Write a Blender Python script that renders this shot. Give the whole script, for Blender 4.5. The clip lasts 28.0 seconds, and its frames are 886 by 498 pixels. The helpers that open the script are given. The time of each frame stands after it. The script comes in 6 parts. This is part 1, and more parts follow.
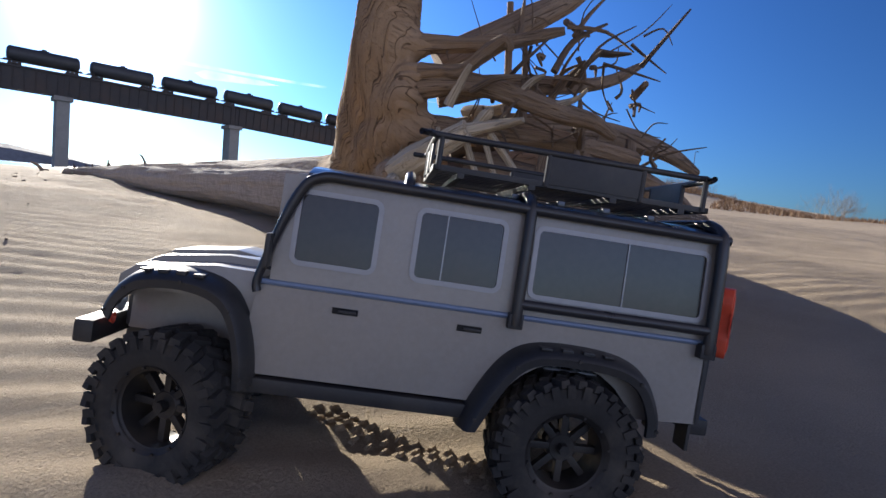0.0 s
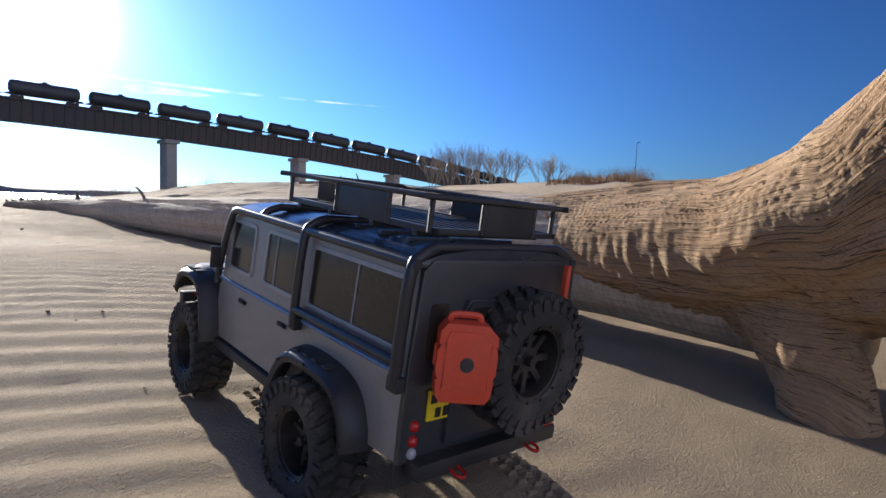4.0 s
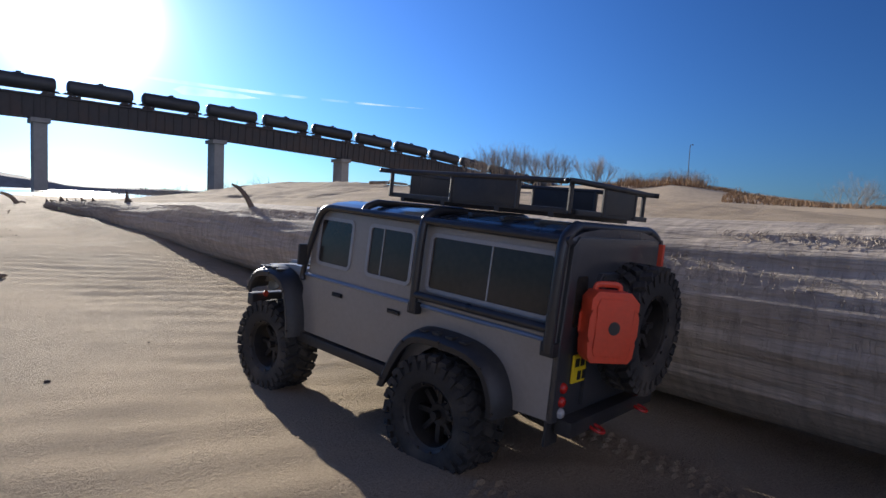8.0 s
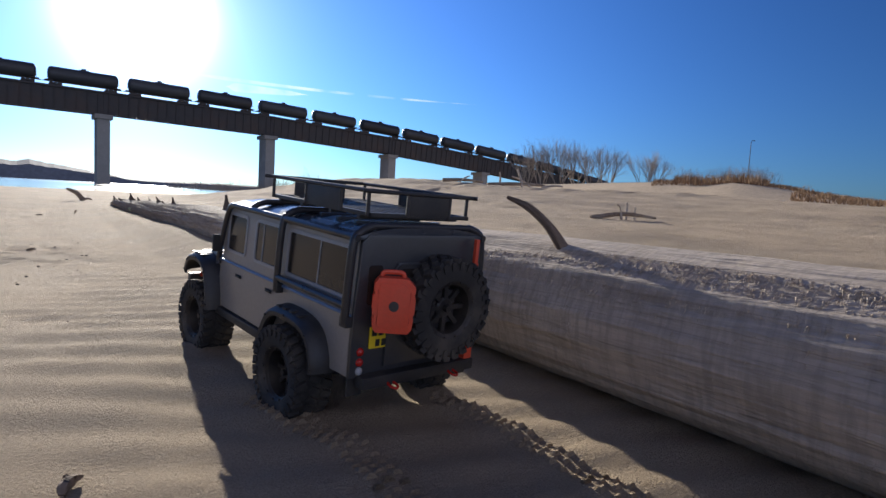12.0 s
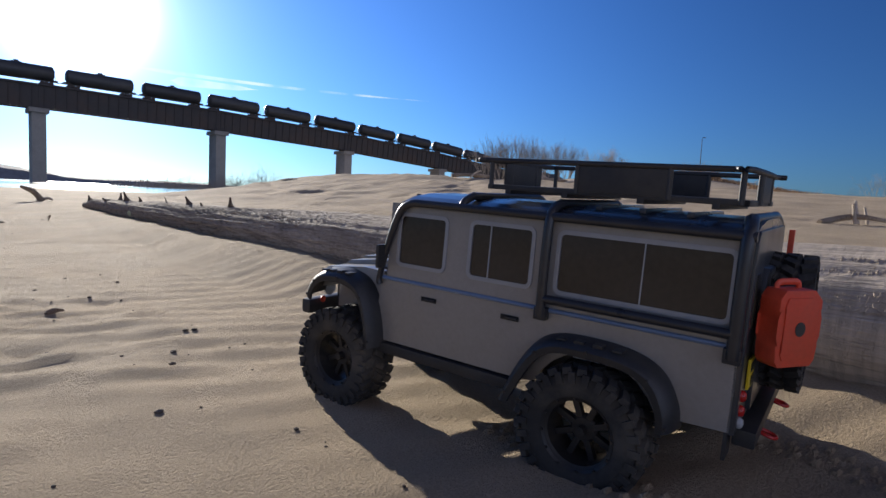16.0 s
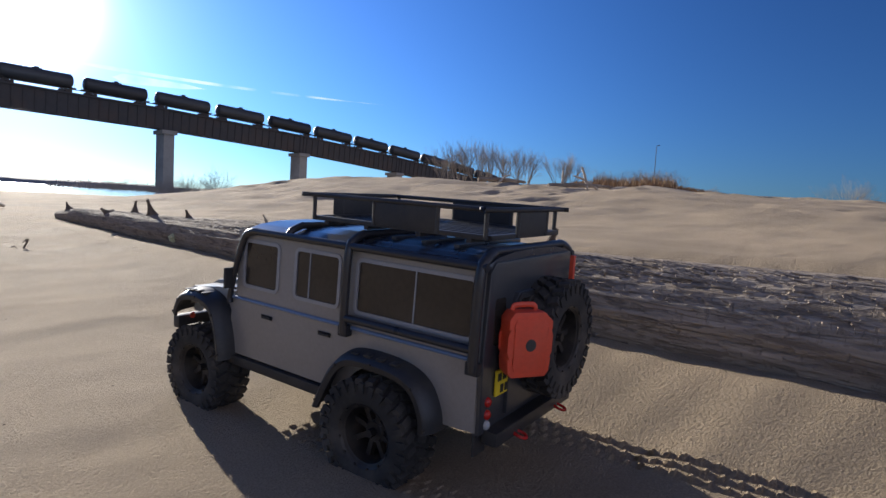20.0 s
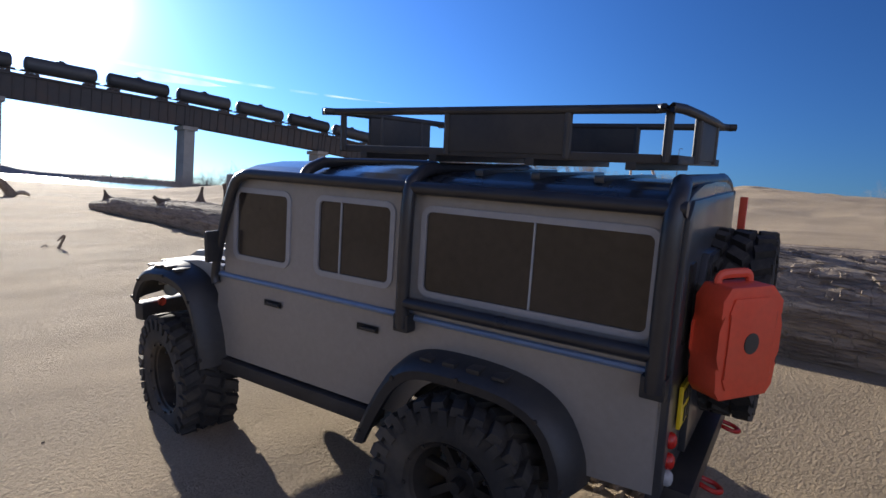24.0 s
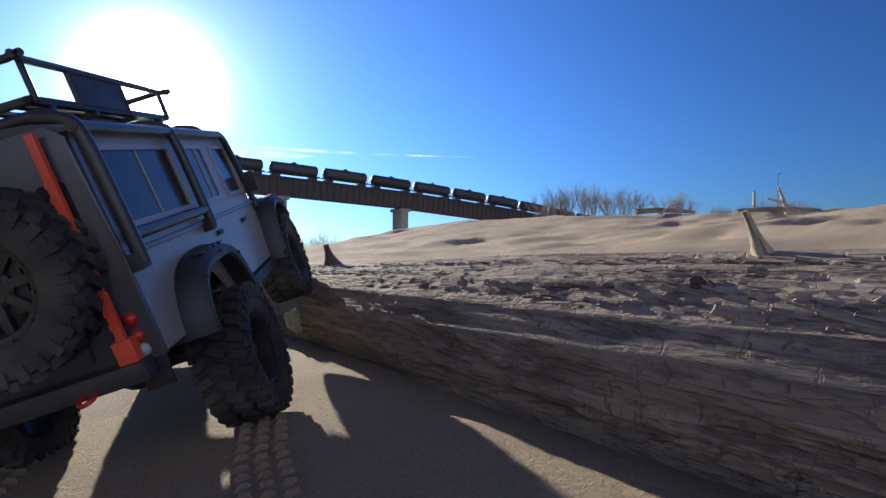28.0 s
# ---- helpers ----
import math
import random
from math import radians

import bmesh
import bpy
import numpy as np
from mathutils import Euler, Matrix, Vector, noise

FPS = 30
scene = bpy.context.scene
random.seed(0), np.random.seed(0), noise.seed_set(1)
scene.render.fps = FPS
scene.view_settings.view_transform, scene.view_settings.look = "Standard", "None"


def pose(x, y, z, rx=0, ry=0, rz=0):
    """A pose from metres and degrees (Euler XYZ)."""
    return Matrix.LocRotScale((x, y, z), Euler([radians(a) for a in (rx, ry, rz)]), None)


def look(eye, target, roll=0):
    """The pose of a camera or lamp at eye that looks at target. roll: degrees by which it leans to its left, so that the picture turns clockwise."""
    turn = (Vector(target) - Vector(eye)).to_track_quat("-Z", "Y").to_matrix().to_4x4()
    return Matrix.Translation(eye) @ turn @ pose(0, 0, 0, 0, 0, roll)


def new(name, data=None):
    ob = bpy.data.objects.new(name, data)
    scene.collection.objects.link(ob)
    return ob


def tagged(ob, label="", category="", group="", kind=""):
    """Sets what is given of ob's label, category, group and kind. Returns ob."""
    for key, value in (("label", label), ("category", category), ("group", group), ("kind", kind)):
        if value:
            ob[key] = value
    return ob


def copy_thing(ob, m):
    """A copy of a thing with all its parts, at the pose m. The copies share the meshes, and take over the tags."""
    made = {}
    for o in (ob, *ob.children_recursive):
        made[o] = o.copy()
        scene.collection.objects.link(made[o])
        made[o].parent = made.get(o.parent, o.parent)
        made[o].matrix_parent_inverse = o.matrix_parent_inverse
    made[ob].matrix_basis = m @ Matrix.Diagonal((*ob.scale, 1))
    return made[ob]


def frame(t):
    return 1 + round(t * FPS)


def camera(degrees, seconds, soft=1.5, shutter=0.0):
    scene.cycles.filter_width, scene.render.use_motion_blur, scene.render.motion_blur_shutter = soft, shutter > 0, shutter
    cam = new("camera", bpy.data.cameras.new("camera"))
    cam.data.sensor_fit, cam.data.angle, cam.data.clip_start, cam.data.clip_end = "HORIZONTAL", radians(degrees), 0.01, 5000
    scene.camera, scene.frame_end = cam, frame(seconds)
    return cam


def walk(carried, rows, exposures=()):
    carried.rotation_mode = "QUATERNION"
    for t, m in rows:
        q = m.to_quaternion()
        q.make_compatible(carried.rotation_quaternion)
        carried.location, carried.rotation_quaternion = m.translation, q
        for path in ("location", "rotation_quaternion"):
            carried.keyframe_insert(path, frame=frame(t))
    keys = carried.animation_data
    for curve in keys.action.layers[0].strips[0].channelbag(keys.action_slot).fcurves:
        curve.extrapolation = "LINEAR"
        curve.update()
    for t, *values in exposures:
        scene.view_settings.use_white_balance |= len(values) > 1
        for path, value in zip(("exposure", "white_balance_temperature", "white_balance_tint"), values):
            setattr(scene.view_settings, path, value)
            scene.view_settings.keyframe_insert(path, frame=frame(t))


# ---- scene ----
cam = camera(75.81, 28.0, 1.5, 0.0)
# seconds, x, y, z, tilt, roll, heading
PATH = (
    (0, -0.379, -0.391, 0.151, 85.20, -5.35, -39.58),
    (0.5, -0.338, -0.211, 0.195, 85.27, -4.14, -42.83),
    (1, -0.365, -0.033, 0.219, 85.70, -3.41, -46.02),
    (1.5, -0.415, 0.117, 0.216, 86.21, -3.61, -47.38),
    (2, -0.474, 0.206, 0.202, 86.20, -3.33, -46.60),
    (2.5, -0.488, 0.248, 0.216, 86.25, -3.06, -45.49),
    (3, -0.509, 0.327, 0.238, 86.06, -2.97, -44.47),
    (3.5, -0.568, 0.433, 0.240, 85.82, -2.20, -44.50),
    (5.5, -0.267, 1.887, 0.247, 85.23, -1.80, -46.41),
    (6, -0.217, 2.164, 0.257, 85.15, -1.53, -47.94),
    (6.5, -0.168, 2.371, 0.250, 85.14, -2.05, -47.06),
    (7, -0.117, 2.521, 0.252, 84.97, -2.14, -44.17),
    (7.5, -0.092, 2.662, 0.263, 85.28, -2.53, -41.71),
    (8, -0.059, 2.838, 0.256, 85.76, -2.62, -40.97),
    (8.5, -0.016, 3.027, 0.240, 85.70, -2.30, -39.45),
    (9, -0.003, 3.220, 0.243, 86.14, -1.64, -37.99),
    (9.5, 0.009, 3.433, 0.249, 86.49, -0.49, -37.16),
    (10, -0.000, 3.618, 0.244, 86.43, -0.48, -36.86),
    (10.5, 0.005, 3.783, 0.250, 85.70, -0.07, -36.49),
    (11, 0.019, 3.931, 0.252, 85.42, -1.18, -36.25),
    (11.5, 0.019, 3.990, 0.291, 84.99, -2.79, -36.19),
    (13.5, -0.094, 4.495, 0.250, 85.40, -2.93, -37.63),
    (14, -0.123, 4.694, 0.236, 85.06, -3.09, -38.55),
    (14.5, -0.110, 4.914, 0.239, 84.41, -2.91, -39.06),
    (15, -0.141, 5.141, 0.246, 84.54, -2.89, -40.05),
    (15.5, -0.141, 5.403, 0.221, 84.96, -2.70, -40.98),
    (16, -0.113, 5.668, 0.249, 85.05, -2.78, -41.14),
    (16.5, -0.115, 5.916, 0.258, 85.45, -3.80, -41.78),
    (17, -0.130, 6.161, 0.254, 85.33, -3.33, -42.53),
    (17.5, -0.080, 6.409, 0.246, 85.03, -3.30, -43.30),
    (18, -0.044, 6.632, 0.240, 85.35, -2.78, -43.99),
    (18.5, -0.072, 6.868, 0.253, 85.85, -2.06, -44.82),
    (19, -0.054, 7.088, 0.241, 85.63, -2.17, -45.83),
    (19.5, -0.026, 7.341, 0.237, 85.63, -2.71, -45.86),
    (20, -0.049, 7.572, 0.242, 85.71, -3.26, -45.78),
    (20.5, -0.016, 7.898, 0.192, 85.93, -4.55, -45.88),
    (21, -0.019, 8.217, 0.170, 85.42, -5.46, -45.12),
    (21.5, -0.049, 8.406, 0.206, 86.04, -6.01, -45.41),
    (23.5, -0.006, 8.504, 0.192, 86.14, -6.37, -45.12),
    (24, 0.071, 8.476, 0.179, 85.64, -4.28, -44.25),
    (24.5, 0.148, 8.413, 0.174, 86.68, -4.36, -43.77),
    (25, 0.169, 8.470, 0.172, 87.37, -4.09, -41.79),
    (25.5, 0.271, 8.590, 0.148, 87.31, -3.14, -39.78),
    (26, 0.323, 8.628, 0.164, 88.07, -2.53, -38.16),
    (26.5, 0.388, 8.794, 0.165, 88.63, -1.76, -36.77),
    (27, 0.464, 8.911, 0.188, 89.49, -1.00, -35.33),
    (27.5, 0.469, 8.986, 0.189, 89.72, -0.64, -35.28),
    (28, 0.503, 9.083, 0.157, 90.35, -0.17, -35.86),
)
walk(cam, [(t, pose(*r)) for t, *r in PATH], [(0.0, 1.05), (1.0, 1.35), (2.0, 1.32), (3.0, 1.12), (6.0, 0.92), (7.0, 0.93), (8.0, 0.72), (12.0, 0.68), (17.0, 0.62), (21.0, 0.8), (25.0, 0.95), (28.0, 0.85)])
# the car: seconds, x, y, z, pitch, roll, heading
CAR = (
    (0, 0.041, -0.040, -0.100, 3.63, 2.57, 55.04),
    (0.5, -0.018, 0.113, -0.090, 3.24, 0.06, 40.99),
    (1, -0.023, 0.305, -0.089, 4.07, -0.68, 30.10),
    (1.5, -0.050, 0.415, -0.086, 4.14, -1.21, 23.55),
    (2, -0.105, 0.507, -0.082, 4.71, 0.47, 15.31),
    (2.5, -0.123, 0.643, -0.081, 5.36, 1.83, 5.45),
    (3, -0.152, 0.784, -0.077, 6.37, 1.67, 0.78),
    (3.5, -0.197, 0.887, -0.059, 6.16, 1.99, -1.21),
    (5.5, 0.141, 2.306, -0.003, 2.88, 2.49, -5.04),
    (6, 0.222, 2.585, -0.005, 3.24, 3.95, -0.56),
    (6.5, 0.272, 2.731, 0.003, 2.85, 2.69, 1.18),
    (7, 0.307, 2.875, 0.001, 2.41, 3.03, 2.85),
    (7.5, 0.370, 3.047, -0.003, 2.70, 1.95, 4.77),
    (8, 0.397, 3.254, -0.008, 2.66, 1.87, 6.64),
    (8.5, 0.385, 3.415, -0.009, 2.82, 2.59, 8.37),
    (9, 0.370, 3.574, -0.010, 3.02, 2.14, 10.54),
    (9.5, 0.389, 3.778, -0.013, 3.56, 1.07, 14.46),
    (10, 0.412, 3.990, -0.009, 3.01, 0.72, 14.22),
    (10.5, 0.415, 4.192, -0.010, 2.87, 1.79, 11.94),
    (11, 0.382, 4.381, -0.009, 2.37, 3.96, 8.25),
    (11.5, 0.392, 4.585, -0.001, 3.79, 1.27, 5.65),
    (13.5, 0.286, 4.996, 0.022, 1.84, 0.10, 7.69),
    (14, 0.307, 5.137, 0.025, 1.67, -0.04, 8.47),
    (14.5, 0.315, 5.328, 0.016, 2.11, -0.63, 8.77),
    (15, 0.337, 5.521, 0.001, 2.46, -0.93, 10.17),
    (15.5, 0.379, 5.736, -0.000, 2.41, -1.08, 11.88),
    (16, 0.409, 5.972, -0.005, 1.86, -1.21, 12.91),
    (16.5, 0.429, 6.241, -0.011, 1.40, -0.81, 11.36),
    (17, 0.472, 6.514, -0.018, 1.51, 0.21, 12.57),
    (17.5, 0.470, 6.745, -0.022, 1.47, -1.26, 10.36),
    (18, 0.462, 7.007, -0.027, 1.29, -1.76, 8.79),
    (18.5, 0.468, 7.266, -0.035, 1.08, -1.46, 10.02),
    (19, 0.453, 7.516, -0.037, 0.84, -1.80, 10.04),
    (19.5, 0.435, 7.759, -0.043, 1.26, -2.11, 9.96),
    (20, 0.418, 8.023, -0.047, 1.50, -1.85, 9.14),
    (20.5, 0.404, 8.278, -0.044, 1.07, -2.00, 9.18),
    (21, 0.398, 8.551, -0.051, 0.86, -1.68, 12.54),
    (21.5, 0.364, 8.792, -0.060, 0.85, -2.14, 14.45),
    (23.5, 0.428, 8.799, -0.051, 1.04, -6.19, 19.38),
    (24, 0.437, 8.734, -0.046, 1.01, -5.19, 12.95),
    (24.5, 0.438, 8.729, -0.047, 0.07, -4.23, 4.67),
    (25, 0.427, 8.891, -0.049, 0.85, -5.75, -4.41),
    (25.5, 0.437, 9.063, -0.039, 3.28, -4.46, -9.16),
    (26, 0.490, 9.232, -0.032, 3.00, -5.50, -18.50),
    (26.5, 0.508, 9.360, -0.028, 3.00, -8.50, -21.50),
    (27, 0.530, 9.465, -0.018, 4.00, -12.00, -24.50),
    (27.5, 0.555, 9.555, -0.010, 7.00, -15.50, -28.00),
    (28, 0.590, 9.645, -0.002, 11.00, -18.50, -33.00),
)
# the sand bed along the way, every 0.4 m from y = -0.5: height and fall across
BED_Z = (-0.074, -0.074, -0.068, -0.055, -0.031, -0.015, 0.001, 0.014, 0.019, 0.016, 0.010, 0.009, 0.012, 0.026, 0.039, 0.033, 0.019, 0.007, -0.001, -0.010, -0.018, -0.024, -0.027, -0.029, -0.020, -0.016, -0.016, -0.016)
BED_FALL = (-0.009, -0.009, -0.006, -0.021, -0.034, -0.038, -0.042, -0.048, -0.050, -0.041, -0.033, -0.028, -0.033, -0.021, -0.000, 0.013, 0.017, 0.013, 0.016, 0.026, 0.031, 0.034, 0.039, 0.062, 0.075, 0.064, 0.055, 0.051)

# ---- world, sun ----
SUN_AZ, SUN_EL = radians(8.5), radians(14.5)
SUN_DIR = Vector((math.sin(SUN_AZ) * math.cos(SUN_EL), math.cos(SUN_AZ) * math.cos(SUN_EL), math.sin(SUN_EL)))
world = bpy.data.worlds.new("world")
scene.world = world
world.use_nodes = True
wn, wl = world.node_tree.nodes, world.node_tree.links
wn.clear()
w_out = wn.new("ShaderNodeOutputWorld")
w_bg = wn.new("ShaderNodeBackground")
w_sky = wn.new("ShaderNodeTexSky")
w_sky.sky_type = "NISHITA"
w_sky.sun_disc = False
w_sky.sun_elevation, w_sky.sun_rotation = SUN_EL, SUN_AZ
w_sky.altitude, w_sky.air_density, w_sky.dust_density, w_sky.ozone_density = 200, 1.0, 0.25, 3.5
# the bright aureole round the sun
w_geo = wn.new("ShaderNodeTexCoord")
w_dot = wn.new("ShaderNodeVectorMath"); w_dot.operation = "DOT_PRODUCT"
w_dot.inputs[1].default_value = SUN_DIR
wl.new(w_geo.outputs["Generated"], w_dot.inputs[0])
def wmath(op, a, b):
    n = wn.new("ShaderNodeMath"); n.operation = op
    for i, s in enumerate((a, b)):
        if isinstance(s, (int, float)): n.inputs[i].default_value = s
        else: wl.new(s, n.inputs[i])
    return n.outputs[0]
w_pos = wmath("MAXIMUM", w_dot.outputs["Value"], 0.0)
w_glow = wmath("ADD", wmath("MULTIPLY", wmath("POWER", w_pos, 560.0), 40.0), wmath("ADD", wmath("MULTIPLY", wmath("POWER", w_pos, 90.0), 2.2), wmath("MULTIPLY", wmath("POWER", w_pos, 9.0), 0.12)))
w_add = wn.new("ShaderNodeMix"); w_add.data_type = "RGBA"; w_add.blend_type = "ADD"; w_add.inputs[0].default_value = 1.0
w_tint = wn.new("ShaderNodeMix"); w_tint.data_type = "RGBA"; w_tint.blend_type = "MULTIPLY"; w_tint.inputs[0].default_value = 1.0
w_tint.inputs[6].default_value = (1.0, 0.97, 0.93, 1)
wl.new(w_glow, w_tint.inputs[7])
w_ray = wmath("ADD", wmath("ADD", wmath("MULTIPLY", wmath("POWER", wmath("ABSOLUTE", w_dot.outputs["Value"], 0.0), 3.0), 0.38), 0.25), 0.0)
w_deep = wn.new("ShaderNodeMix"); w_deep.data_type = "RGBA"; w_deep.blend_type = "MULTIPLY"; w_deep.inputs[0].default_value = 1.0
w_deep.inputs[7].default_value = (0.44, 0.82, 1.50, 1)
w_scale = wn.new("ShaderNodeVectorMath"); w_scale.operation = "SCALE"
wl.new(w_sky.outputs[0], w_deep.inputs[6]); wl.new(w_deep.outputs[2], w_scale.inputs[0]); wl.new(w_ray, w_scale.inputs["Scale"])
wl.new(w_scale.outputs[0], w_add.inputs[6]); wl.new(w_tint.outputs[2], w_add.inputs[7])
# warm fill light added to the unseen sky opposite the low sun
w_fill = wn.new("ShaderNodeMix"); w_fill.data_type = "RGBA"; w_fill.blend_type = "MULTIPLY"; w_fill.inputs[0].default_value = 1.0
w_fill.inputs[6].default_value = (1.0, 0.80, 0.58, 1)
wl.new(wmath("MULTIPLY", wmath("MAXIMUM", wmath("MULTIPLY", w_dot.outputs["Value"], -1.0), 0.0), 2.8), w_fill.inputs[7])
w_sum = wn.new("ShaderNodeMix"); w_sum.data_type = "RGBA"; w_sum.blend_type = "ADD"; w_sum.inputs[0].default_value = 1.0
wl.new(w_add.outputs[2], w_sum.inputs[6]); wl.new(w_fill.outputs[2], w_sum.inputs[7])
wl.new(w_sum.outputs[2], w_bg.inputs[0])
w_bg.inputs[1].default_value = 0.13
wl.new(w_bg.outputs[0], w_out.inputs[0])
sun = new("sun", bpy.data.lights.new("sun", "SUN"))
sun.data.energy, sun.data.angle, sun.data.color = 4.8, radians(0.55), (1.0, 0.93, 0.82)
sun.matrix_world = look(SUN_DIR * 50, (0, 0, 0))

# ---- helpers for meshes and materials ----
def S(x):
    x = min(1.0, max(0.0, x)); return x * x * (3 - 2 * x)

def link(name, me, material=None, parent=None, label=""):
    ob = new(name, me)
    if material is not None and not me.materials: me.materials.append(material)
    if parent is not None: ob.parent = parent
    if label: ob["label"] = label
    return ob

def part(name, bm, material, parent, label="", smooth=True, at=None):
    me = bpy.data.meshes.new(name)
    bmesh.ops.recalc_face_normals(bm, faces=bm.faces)
    bm.to_mesh(me); bm.free()
    if smooth:
        me.polygons.foreach_set("use_smooth", [True] * len(me.polygons))
        me.set_sharp_from_angle(angle=radians(38))
    ob = link(name, me, material, parent, label)
    if at is not None: ob.matrix_basis = at
    return ob

def empty(name, label, category, group="", at=None, kind=""):
    ob = new(name)
    ob.empty_display_size = 0.05
    if at is not None: ob.matrix_basis = at
    return tagged(ob, label, category, group, kind)

def add_box(bm, lo, hi, bevel=0.0, m=None, seg=2):
    g = bmesh.ops.create_cube(bm, size=1.0)
    c = [(a + b) / 2 for a, b in zip(lo, hi)]; d = [b - a for a, b in zip(lo, hi)]
    for v in g["verts"]:
        v.co = Vector((v.co.x * d[0] + c[0], v.co.y * d[1] + c[1], v.co.z * d[2] + c[2]))
    vs = g["verts"]
    if bevel:
        es = {e for v in vs for e in v.link_edges}
        r = bmesh.ops.bevel(bm, geom=list(es), offset=bevel, segments=seg, affect="EDGES", profile=0.7)
        vs = list({v for f in r["faces"] for v in f.verts} | {v for v in vs if v.is_valid})
    if m is not None: bmesh.ops.transform(bm, matrix=m, verts=vs)
    return vs

def add_prism(bm, profile, axis, lo, hi, bevel=0.0, m=None):
    """Extrude a closed outline along an axis (0 x, 1 y, 2 z); the outline gives the other two coordinates in order."""
    def co(u, v, w):
        p = [u, v]; p.insert(axis, w); return Vector(p)
    a = [bm.verts.new(co(u, v, lo)) for u, v in profile]
    b = [bm.verts.new(co(u, v, hi)) for u, v in profile]
    n = len(profile)
    fs = [bm.faces.new(a), bm.faces.new(list(reversed(b)))]
    for i in range(n):
        fs.append(bm.faces.new((a[i], b[i], b[(i + 1) % n], a[(i + 1) % n])))
    vs = a + b
    if bevel:
        es = {e for f in fs for e in f.edges}
        r = bmesh.ops.bevel(bm, geom=list(es), offset=bevel, segments=2, affect="EDGES", profile=0.7)
        vs = list({v for f in r["faces"] for v in f.verts} | {v for v in vs if v.is_valid})
    if m is not None: bmesh.ops.transform(bm, matrix=m, verts=vs)
    return vs

def smooth_path(pts, n):
    """Catmull-Rom through the points, n steps a span."""
    pts = [Vector(p) for p in pts]
    out = []
    for i in range(len(pts) - 1):
        p0, p1, p2, p3 = pts[max(i - 1, 0)], pts[i], pts[i + 1], pts[min(i + 2, len(pts) - 1)]
        for k in range(n):
            t = k / n
            out.append(0.5 * ((2 * p1) + (p2 - p0) * t + (2 * p0 - 5 * p1 + 4 * p2 - p3) * t * t + (3 * p1 - p0 - 3 * p2 + p3) * t ** 3))
    out.append(pts[-1])
    return out

def add_tube(bm, pts, radii, seg=8, rough=0.0, freq=6.0, cap=True, seed=0.0):
    """A tube along the points; radii one number or one a point; rough: uneven surface, as a share of the radius."""
    n = len(pts)
    if not isinstance(radii, (list, tuple)): radii = [radii] * n
    rings = []
    up = Vector((0, 0, 1))
    side = None
    for i, p in enumerate(pts):
        d = (Vector(pts[min(i + 1, n - 1)]) - Vector(pts[max(i - 1, 0)]))
        d = d.normalized() if d.length > 1e-9 else Vector((0, 1, 0))
        if side is None:
            side = d.cross(up if abs(d.z) < 0.9 else Vector((1, 0, 0))).normalized()
        else:
            side = (side - d * side.dot(d)).normalized()
        oth = d.cross(side)
        ring = []
        for k in range(seg):
            a = 2 * math.pi * k / seg
            w = side * math.cos(a) + oth * math.sin(a)
            r = radii[i]
            if rough:
                q = Vector(p) + w * r
                along = noise.noise(Vector((math.cos(a) * 2.3 + seed, math.sin(a) * 2.3, i * 0.16 + seed)))
                r *= 1 + rough * (along * 1.3 + 0.7 * noise.noise(q * freq + Vector((seed, 0, 0))))
            ring.append(bm.verts.new(Vector(p) + w * r))
        rings.append(ring)
    for a, b in zip(rings, rings[1:]):
        for k in range(seg):
            bm.faces.new((a[k], a[(k + 1) % seg], b[(k + 1) % seg], b[k]))
    if cap:
        bm.faces.new(list(reversed(rings[0]))); bm.faces.new(rings[-1])
    return [v for r in rings for v in r]

def lathe(bm, profile, seg, axis_m=None, closed=False):
    """Revolve (radius, x) pairs about the x axis."""
    rings = []
    for k in range(seg):
        a = 2 * math.pi * k / seg
        rings.append([bm.verts.new((x, r * math.cos(a), r * math.sin(a))) for r, x in profile])
    n = len(profile)
    for k in range(seg):
        a, b = rings[k], rings[(k + 1) % seg]
        for i in range(n - (0 if closed else 1)):
            bm.faces.new((a[i], a[(i + 1) % n], b[(i + 1) % n], b[i]))
    vs = [v for r in rings for v in r]
    if axis_m is not None: bmesh.ops.transform(bm, matrix=axis_m, verts=vs)
    return vs

def mesh_from(name, verts, faces):
    me = bpy.data.meshes.new(name)
    me.from_pydata(verts, [], faces)
    me.update()
    return me

